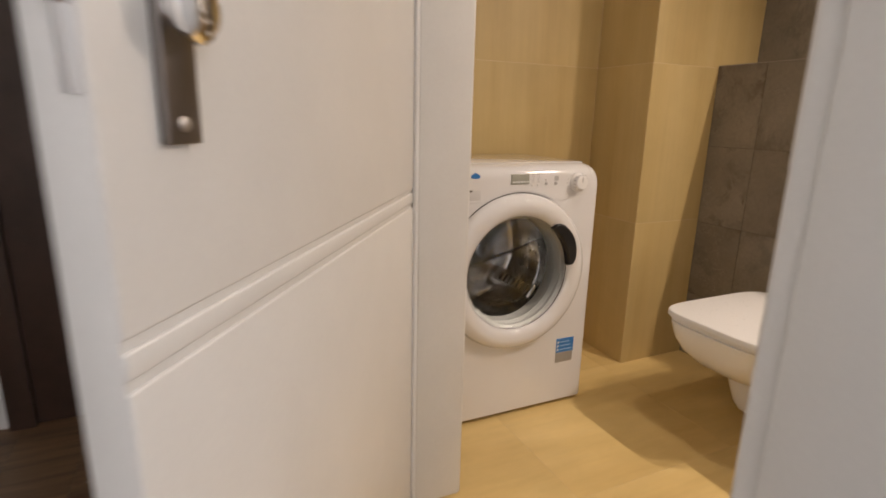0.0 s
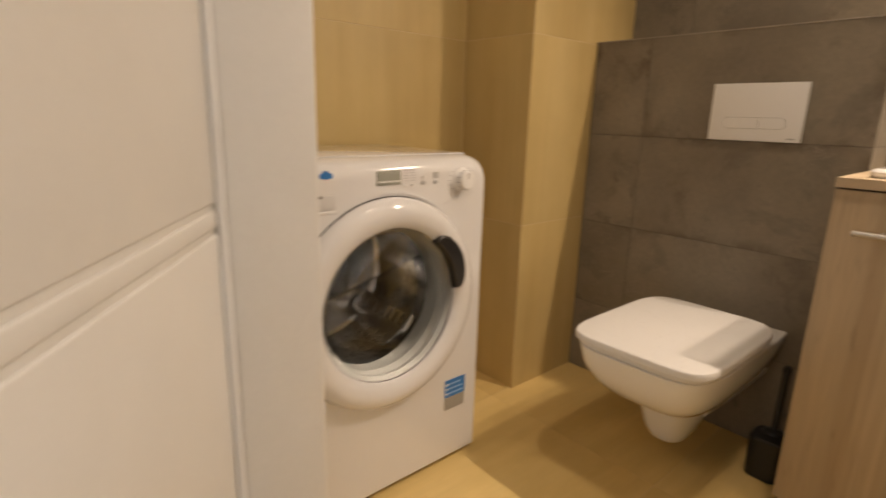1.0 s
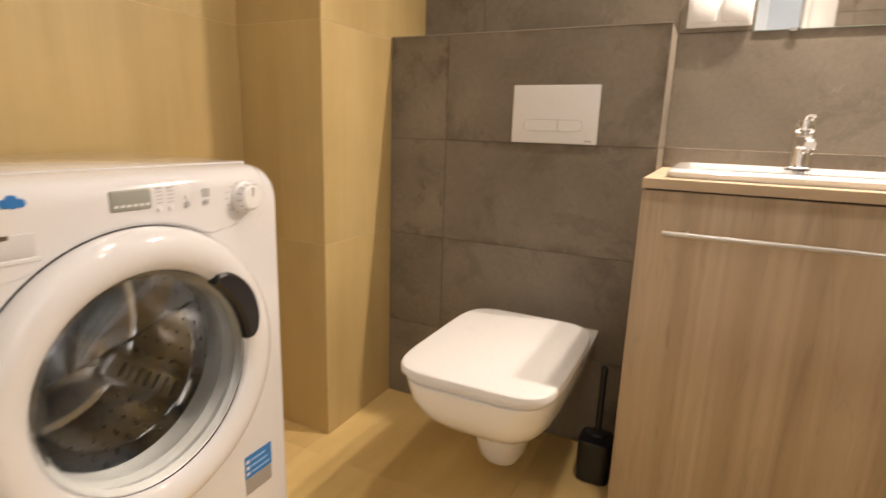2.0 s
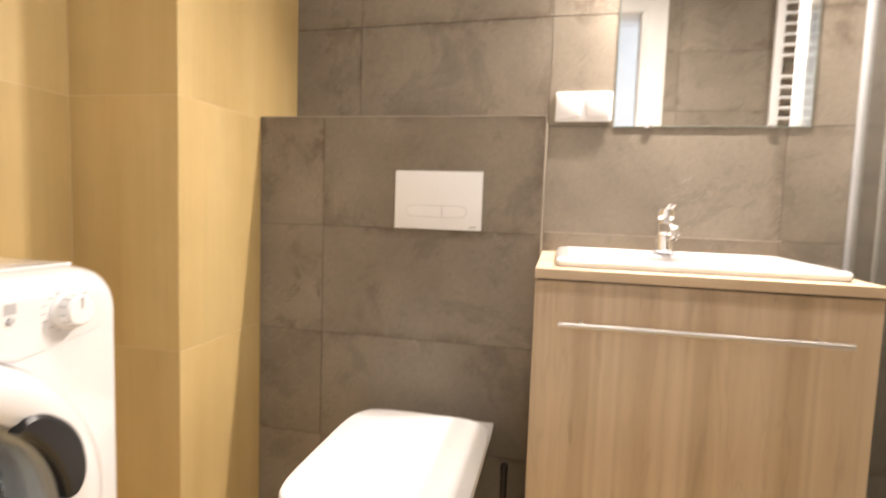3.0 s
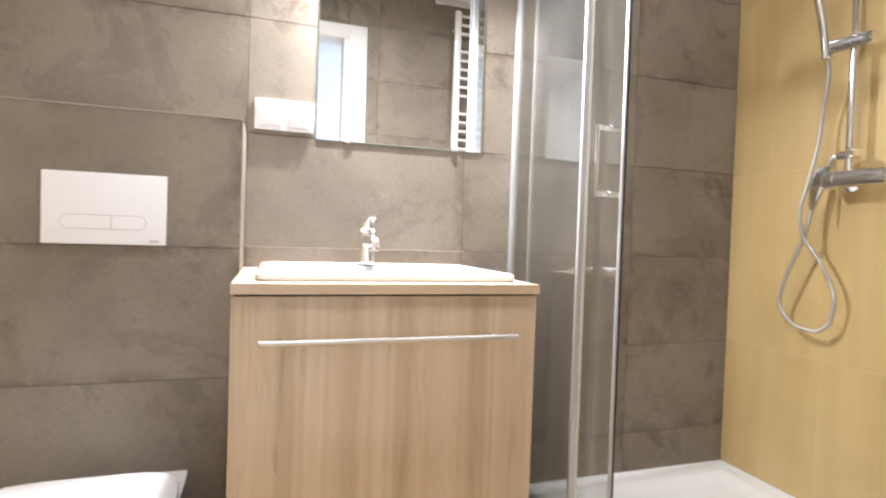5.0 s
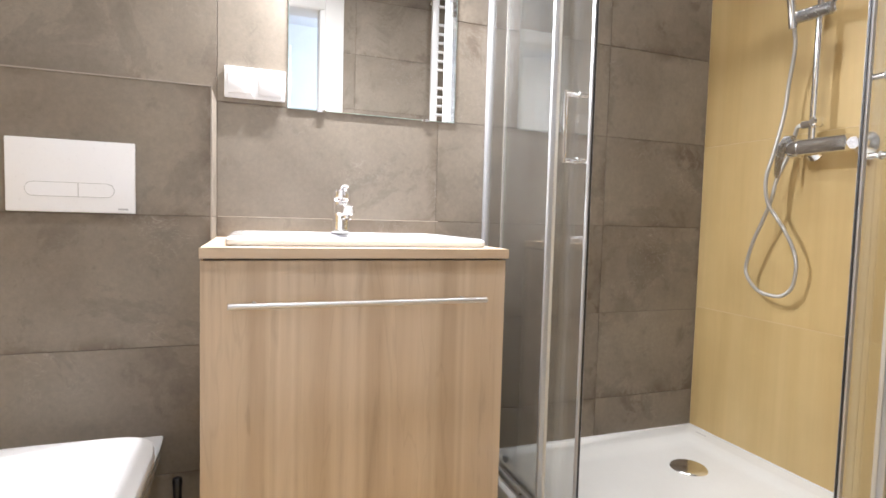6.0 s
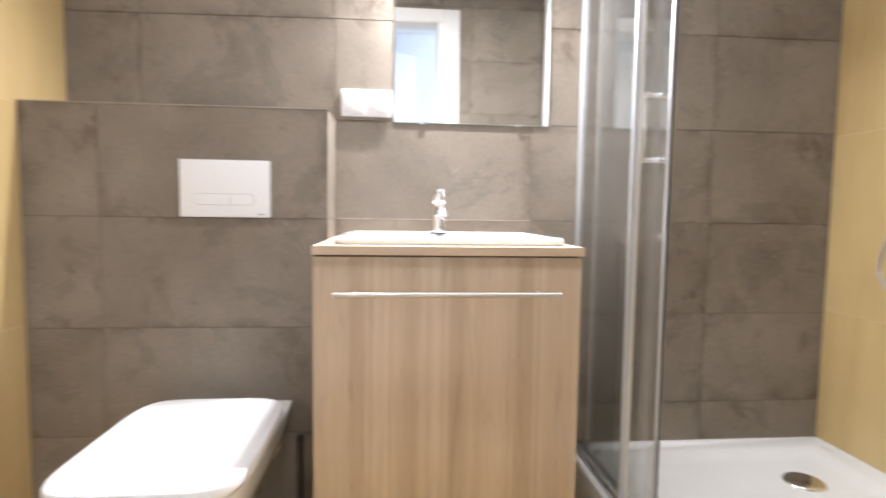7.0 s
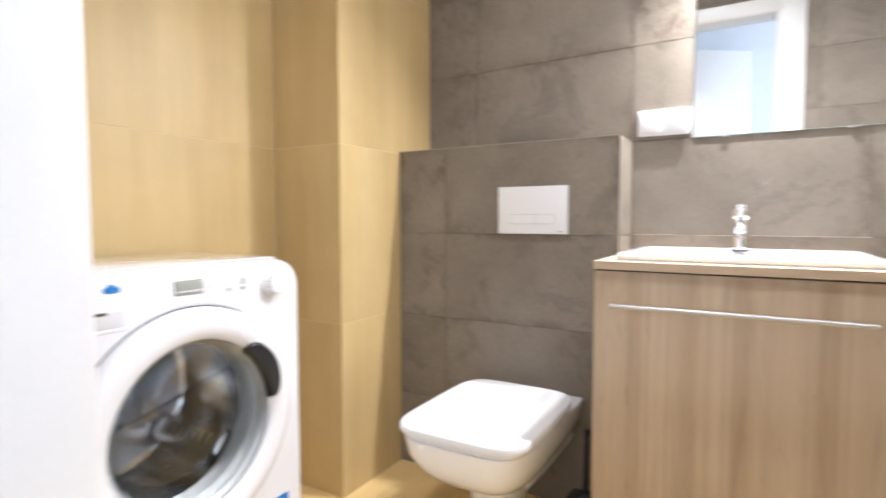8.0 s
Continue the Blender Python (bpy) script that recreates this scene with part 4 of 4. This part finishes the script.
def shower_tray():
    w = thing("shower_tray", "white square shower tray with a chrome drain", "shower tray", (1.65, -0.55, 0))

    def outline(off, wall, z):
        x0, y1, r, k = CX - off, CY + off, max(0.045 + off * 0.5, 0.02), 8
        arc = [(x0 + r - r * math.sin(a), y1 - r + r * math.cos(a), z) for a in (math.pi / 2 * i / k for i in range(k + 1))]
        return [(X1 - wall, y1, z)] + arc + [(x0, Y0 + wall, z), (X1 - wall, Y0 + wall, z)]
    secs = [outline(0.022, 0.001, 0.0), outline(0.026, 0.001, 0.02), outline(0.026, 0.001, TRAY_Z - 0.008), outline(0.022, 0.001, TRAY_Z - 0.002), outline(0.014, 0.002, TRAY_Z),
            outline(-0.05, 0.055, TRAY_Z), outline(-0.065, 0.068, TRAY_Z - 0.005), outline(-0.085, 0.085, TRAY_Z - 0.018), outline(-0.12, 0.12, TRAY_Z - 0.026)]
    part("tray", loft(bmesh.new(), secs, cap0=False), ACRYLIC, w)
    part("drain_cover", turned(bmesh.new(), (1.848, -0.738, TRAY_Z - 0.0262), (0, 0, 1), [(0, 0.060), (0.002, 0.060), (0.0045, 0.058), (0.007, 0.055), (0.0085, 0.050), (0.0095, 0.03), (0.010, 0.001)], 48), CHROME, w, "round chrome drain cover")
    part("silicone_joint", new_box(CX + 0.01, X1 - 0.0045, Y0 + 0.0002, Y0 + 0.0045, TRAY_Z - 0.001, TRAY_Z + 0.0045, bevel=0.0015), PLASTIC, w)
    part("silicone_joint", new_box(X1 - 0.0045, X1 - 0.0002, Y0 + 0.0002, CY - 0.05, TRAY_Z - 0.001, TRAY_Z + 0.0045, bevel=0.0015), PLASTIC, w)
    part("maker_mark", new_box(1.985, 2.03, -0.955, -0.949, TRAY_Z - 0.0005, TRAY_Z + 0.0006), GREY_PRINT, w)


shower_tray()


def shower_cabin():
    """Corner-entry cabin: two sides that mirror each other about the corner's diagonal."""
    w = thing("shower_cabin", "square glass shower cabin, its sliding doors open", "shower cabin", (1.6, -0.5, TRAY_Z))
    z0, z1 = TRAY_Z + 0.014, CAB_TOP - 0.036
    length = X1 - CX

    def put(side, s0, s1, o0, o1, za, zb, bevel=0.0):
        """A bar on one side: s from the wall to the corner, o outwards from the fixed panes' plane."""
        if side == 0:
            return new_box(X1 - s1, X1 - s0, CY + o0, CY + o1, za, zb, bevel=bevel)
        return new_box(CX - o1, CX - o0, Y0 + s0, Y0 + s1, za, zb, bevel=bevel)

    def at(side, s, o, z):
        return (X1 - s, CY + o, z) if side == 0 else (CX - o, Y0 + s, z)
    for side, (post, edge) in enumerate(((0.405, 0.524), (0.420, 0.497))):
        end = length + (0.012 if side == 0 else -0.030)
        part("bottom_rail", put(side, 0.001, end, -0.008, 0.007, TRAY_Z + 0.0005, z0, 0.003), ALU_DARK, w)
        part("inner_guide", put(side, 0.001, end - 0.03, -0.038, -0.026, TRAY_Z + 0.0005, z0 - 0.001, 0.002), ALU_DARK, w)
        part("top_rail", put(side, 0.001, end, -0.042, 0.012, z1, CAB_TOP, 0.004), BRUSHED, w)
        part("wall_profile", put(side, 0.0005, 0.020, -0.009, 0.009, z0, z1, 0.003), ALU, w)
        part("fixed_pane", put(side, 0.018, post, -0.003, 0.003, z0, z1), GLASS, w)
        part("post", put(side, post - 0.006, post + 0.004, -0.007, 0.007, z0, z1, 0.0025), ALU, w)
        part("post_seal", put(side, post - 0.005, post + 0.003, -0.017, -0.0075, z0, z1, 0.002), SEAL_PALE, w, "pale soft sealing strip")
        # the door on the inner track, pushed back behind the fixed pane
        d = part("sliding_door", put(side, edge - 0.455, edge, -0.035, -0.029, z0, z1), GLASS, w)
        part("edge_profile", put(side, edge - 0.006, edge + 0.004, -0.038, -0.026, z0, z1, 0.0025), ALU, d)
        part("edge_seal", put(side, edge + 0.0042, edge + 0.0065, -0.0345, -0.0305, z0, z1), SEAL, d)
        part("rear_seal", put(side, edge - 0.459, edge - 0.4555, -0.036, -0.028, z0, z1), SEAL_PALE, d, "pale soft sealing strip")
        hs = edge - 0.040
        part("handle", put(side, hs - 0.005, hs + 0.005, 0.010, 0.017, 1.055, 1.226, 0.002), CHROME, d, "chrome bar handle")
        part("handle", put(side, hs - 0.005, hs + 0.005, -0.060, -0.054, 1.055, 1.226, 0.002), CHROME, d, "chrome bar handle")
        for z in (1.063, 1.218):
            part("handle_bolt", rod(bmesh.new(), at(side, hs, 0.011, z), at(side, hs, -0.055, z), 0.0065, 16), CHROME, d)
            part("collar", rod(bmesh.new(), at(side, hs, -0.020, z), at(side, hs, -0.0245, z), 0.0082, 16), RUBBER, d)
        for z in (z0 + 0.014, z1 - 0.014):
            for s in (edge - 0.40, edge - 0.08):
                part("roller", rod(bmesh.new(), at(side, s, -0.050, z), at(side, s, -0.038, z), 0.011, 20), STEEL_BLUE, d, "grey plastic roller")
    part("corner_joint", new_box(CX - 0.013, CX + 0.030, CY - 0.030, CY + 0.013, z1 - 0.002, CAB_TOP + 0.002, bevel=0.004), ALU, w)
    part("corner_joint", new_box(CX - 0.011, CX + 0.030, CY - 0.030, CY + 0.011, TRAY_Z + 0.0005, z0 + 0.002, bevel=0.004), ALU, w)


shower_cabin()


def shower_mixer():
    w = thing("shower_mixer", "chrome shower mixer with riser rail and hand shower", "shower mixer", (1.65, Y0, 1.17))
    yw = Y0
    body = bmesh.new()
    yb, zb = Y0 + 0.060, 1.156
    secs = []
    for x, e in ((1.530, 0.004), (1.533, 0.0), (1.600, 0.0), (1.669, 0.0), (1.672, 0.004)):
        secs.append([(x, q[0], q[1]) for q in oval(yb - 0.025 + e, yb + 0.027 - e, zb - 0.024 + e, zb + 0.025 - e, 0, 3.6, 32)])
    part("body", loft(body, secs), CHROME, w)
    part("cartridge", turned(bmesh.new(), (1.668, yb, zb), (1, 0, 0), [(0, 0.022), (0.004, 0.029), (0.030, 0.030), (0.038, 0.026), (0.041, 0.002)]), CHROME, w)
    for x in (1.527, 1.677):
        part("wall_union", turned(bmesh.new(), (x, yw + 0.0005, zb), (0, 1, 0), [(0, 0.034), (0.004, 0.034), (0.012, 0.026), (0.02, 0.017), (0.058, 0.016)]), CHROME, w)
    lever = bmesh.new()
    secs = []
    for x, z, dy, hw, hh in ((1.700, 1.192, 0.004, 0.012, 0.006), (1.713, 1.186, 0.010, 0.020, 0.012), (1.722, 1.165, 0.016, 0.021, 0.014), (1.727, 1.125, 0.022, 0.017, 0.012), (1.728, 1.085, 0.026, 0.013, 0.008), (1.727, 1.071, 0.027, 0.008, 0.003)):
        secs.append([(x, q[0], q[1]) for q in oval(yb + dy - hw, yb + dy + hw, z - hh, z + hh, 0, 2.5, 24)])
    part("lever", loft(lever, secs), GREY_METAL, w, "grey mixer lever")
    part("outlet", rod(bmesh.new(), (1.642, yb, zb + 0.02), (1.642, yb, 1.245), 0.012, 20), CHROME, w)
    div = part("diverter", rod(bmesh.new(), (1.610, yb, 1.226), (1.676, yb, 1.226), 0.013, 20), CHROME, w, "small chrome diverter")
    part("diverter_knob", rod(bmesh.new(), (1.622, yb, 1.226), (1.622, yb + 0.035, 1.226), 0.013, 20), CHROME, div)
    part("riser_rail", rod(bmesh.new(), (1.643, yb, 1.24), (1.640, yb, 2.10), 0.0105, 20), CHROME, w)
    part("rail_bracket", rod(bmesh.new(), (1.640, yw + 0.0005, 2.02), (1.640, yb + 0.012, 2.02), 0.013, 20), CHROME, w)
    arm = smooth_path([(1.640, yb, 2.09), (1.641, yb + 0.03, 2.13), (1.641, yb + 0.15, 2.15), (1.641, yb + 0.30, 2.13)], 8)
    part("rain_arm", tube(bmesh.new(), arm, 0.010), CHROME, w)
    sl = part("slider", rod(bmesh.new(), (1.596, yb + 0.012, 1.545), (1.718, yb + 0.016, 1.551), 0.019, 24), GREY_METAL, w, "grey slider clamp")
    part("slider_cap", rod(bmesh.new(), (1.580, yb + 0.012, 1.544), (1.596, yb + 0.012, 1.545), 0.020, 24), CHROME, sl)
    hs = smooth_path([(1.704, yb + 0.026, 1.515), (1.708, yb + 0.036, 1.60), (1.714, yb + 0.06, 1.70), (1.718, yb + 0.09, 1.76)], 6)
    hand = part("hand_shower", tube(bmesh.new(), hs, 0.0125, 16), CHROME, w)
    part("spray_head", turned(bmesh.new(), (1.720, yb + 0.085, 1.78), (0.03, 0.75, -0.62), [(0, 0.02), (0.008, 0.045), (0.02, 0.052), (0.026, 0.048), (0.027, 0.001)]), STEEL_DARK, hand, "grey spray face")
    yh = Y0 + 0.060
    hose = smooth_path([(1.704, yh + 0.022, 1.52), (1.705, yh + 0.012, 1.46), (1.727, yh, 1.36), (1.736, yh, 1.27), (1.751, yh + 0.014, 1.155), (1.764, yh + 0.026, 1.07), (1.759, yh + 0.020, 0.997), (1.734, yh + 0.006, 0.945), (1.709, yh, 0.905), (1.684, yh - 0.010, 0.845), (1.677, yh - 0.015, 0.795), (1.688, yh - 0.018, 0.733), (1.717, yh - 0.018, 0.702),
                        (1.753, yh - 0.018, 0.696), (1.802, yh - 0.018, 0.705), (1.838, yh - 0.012, 0.742), (1.846, yh - 0.008, 0.785), (1.818, yh, 0.867), (1.787, yh + 0.002, 0.935), (1.760, yh + 0.004, 1.000), (1.750, yh - 0.004, 1.07), (1.732, yh - 0.022, 1.14), (1.716, yh - 0.022, 1.195), (1.696, yh - 0.008, 1.222), (1.674, yb, 1.226)], 22)
    part("hose", tube(bmesh.new(), hose, 0.0062, 10, 0.14), HOSE, w, "ribbed steel shower hose")


shower_mixer()


# ---- towel radiator by the door ----
def towel_radiator():
    w = thing("towel_radiator", "white ladder towel radiator on dark tiles", "radiator", (0.60, -0.6, 1.6))
    ya, yb, x = -0.366, -0.84, 0.655
    for y in (ya, yb):
        part("rail", new_box(x - 0.016, x + 0.016, y - 0.021, y + 0.021, 1.02, 2.29, bevel=0.007), ENAMEL, w)
    z, k = 1.06, 0
    while z < 2.27:
        part("bar", rod(bmesh.new(), (x + 0.012, ya - 0.01, z), (x + 0.012, yb + 0.01, z), 0.0088, 14), ENAMEL, w)
        k += 1
        z += 0.105 if k % 6 == 0 else 0.052
    for y in (ya, yb):
        for zz in (1.12, 2.20):
            part("bracket", rod(bmesh.new(), (X0, y, zz), (x - 0.01, y, zz), 0.010, 12), ENAMEL, w)


towel_radiator()


# ---- tiles and planks ----
TILE_MESHES = {}


def slab(size, material, bevel=0.0008):
    """Shared mesh of a tile, its face at +z of its own axes."""
    key = (round(size[0], 4), round(size[1], 4), material.name)
    if key not in TILE_MESHES:
        bm = bmesh.new()
        a, b, c = size[0] / 2, size[1] / 2, T
        e = bevel if material.name.startswith("dark") else 0.0004
        low = [bm.verts.new((x, y, -c)) for x, y in ((-a, -b), (a, -b), (a, b), (-a, b))]
        mid = [bm.verts.new((x, y, -e)) for x, y in ((-a, -b), (a, -b), (a, b), (-a, b))]
        top = [bm.verts.new((x, y, 0)) for x, y in ((-a + e, -b + e), (a - e, -b + e), (a - e, b - e), (-a + e, b - e))]
        for r, s in ((low, mid), (mid, top)):
            for i in range(4):
                bm.faces.new((r[i], r[(i + 1) % 4], s[(i + 1) % 4], s[i]))
        bm.faces.new(top)
        data = bpy.data.meshes.new("tile")
        bm.to_mesh(data)
        bm.free()
        data.materials.append(material)
        TILE_MESHES[key] = data
    return TILE_MESHES[key]


def cuts(lo, hi, start, step):
    """Joint positions from lo to hi, on the grid start + k * step."""
    k = math.ceil((lo - start) / step + 1e-6)
    out = [lo]
    while start + k * step < hi - 1e-4:
        if start + k * step - lo > 0.012:
            out.append(start + k * step)
        k += 1
    return out + [hi]


def clad(parent, frame_of, us, vs, material, joint=0.0018, skip=None, name="tile"):
    """Tiles between the joints us and vs on the plane whose axes frame_of maps to the world."""
    inv = parent.matrix_world.inverted()
    for u0, u1 in zip(us, us[1:]):
        for v0, v1 in zip(vs, vs[1:]):
            if skip and skip((u0 + u1) / 2, (v0 + v1) / 2):
                continue
            ob = new(name, slab((u1 - u0 - joint, v1 - v0 - joint), material))
            ob.parent = parent
            wob = random.uniform(-0.0002, 0.0002)
            ob.matrix_basis = inv @ frame_of @ Matrix.Translation(((u0 + u1) / 2, (v0 + v1) / 2, wob))


def plane_frame(origin, u, v):
    u, v = Vector(u), Vector(v)
    n = u.cross(v)
    return Matrix(((u.x, v.x, n.x, origin[0]), (u.y, v.y, n.y, origin[1]), (u.z, v.z, n.z, origin[2]), (0, 0, 0, 1)))


ROW, COLW, BROW = 0.3137, 0.629, 0.607
rows = cuts(0, TOP, 0.592, ROW)
# dark wall: u along -y, v up, facing -x
fr = plane_frame((X1, 0, 0), (0, -1, 0), (0, 0, 1))
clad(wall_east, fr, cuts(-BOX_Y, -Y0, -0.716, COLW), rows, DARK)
# pale strip paints in the lamp's glint along the joint's bevelled edge
part("light_grout", new_box(X1 - 0.0003, X1 + T, 0.080, BOX_Y - 0.002, 0.9048, 0.9066), plain("lit_edge_tone", (0.46, 0.41, 0.34), 0.8, spread=0.3, scale=30.0), wall_east, "joint line above the basin, its lit edge put into the colour", smooth=False)
along = Vector((-SKEW, -1, 0)).normalized()
fr = plane_frame((X1 + BOX_Y * along.x, BOX_Y + BOX_Y * along.y, 0), along, (0, 0, 1))
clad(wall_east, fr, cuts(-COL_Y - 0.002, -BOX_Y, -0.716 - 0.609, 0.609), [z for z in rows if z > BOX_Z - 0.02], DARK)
fr = plane_frame((BOX_X, 0, 0), (0, -1, 0), (0, 0, 1))
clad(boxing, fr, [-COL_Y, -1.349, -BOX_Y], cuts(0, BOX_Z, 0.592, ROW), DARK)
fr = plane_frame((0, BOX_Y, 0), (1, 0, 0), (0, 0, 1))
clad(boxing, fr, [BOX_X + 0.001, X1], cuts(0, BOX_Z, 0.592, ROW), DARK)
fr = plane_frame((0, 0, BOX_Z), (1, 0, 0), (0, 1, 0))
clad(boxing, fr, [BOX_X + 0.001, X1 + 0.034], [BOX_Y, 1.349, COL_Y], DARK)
# doorway wall: u along +y, facing +x
fr = plane_frame((X0, 0, 0), (0, 1, 0), (0, 0, 1))
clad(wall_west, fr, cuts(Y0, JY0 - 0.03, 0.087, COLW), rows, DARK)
structure("plaster", new_box(X0 - 0.0035, X0 - 0.0005, JY1 + 0.031, Y1 - 0.001, 0.001, TOP - 0.001), WHITE_WALL, "plain white painted wall beside the doorway", "wall")
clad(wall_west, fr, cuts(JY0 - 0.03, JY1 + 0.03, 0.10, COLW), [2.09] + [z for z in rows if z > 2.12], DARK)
# beige walls
brows = cuts(0, TOP, 0.603, BROW)
fr = plane_frame((0, Y1, 0), (1, 0, 0), (0, 0, 1))
clad(wall_north, fr, [X0, COL_X], brows, BEIGE, 0.0016)
fr = plane_frame((COL_X, 0, 0), (0, -1, 0), (0, 0, 1))
clad(pillar, fr, [-Y1, -COL_Y], brows, BEIGE, 0.0016)
fr = plane_frame((0, COL_Y, 0), (1, 0, 0), (0, 0, 1))
clad(pillar, fr, [COL_X + 0.0005, X1 + 0.036], brows, BEIGE, 0.0016)
fr = plane_frame((0, Y0, 0), (-1, 0, 0), (0, 0, 1))
clad(wall_south, fr, [-X1, -0.90, -X0], brows, BEIGE, 0.0016)
# floors
fr = plane_frame((0, 0, 0), (1, 0, 0), (0, 1, 0))
clad(floor, fr, cuts(HALL_X, X1, 0.87, 0.607), cuts(Y0, Y1, 0.35, 0.607), BEIGE_FLOOR, 0.0010)
fr = plane_frame((0, 0, 0), (0, 1, 0), (-1, 0, 0))
clad(hall_floor, fr, cuts(HY0, HY1, 0.35, 1.2), cuts(-HALL_X, -HX, 0.0, 0.19), PLANK, 0.0015, name="plank")
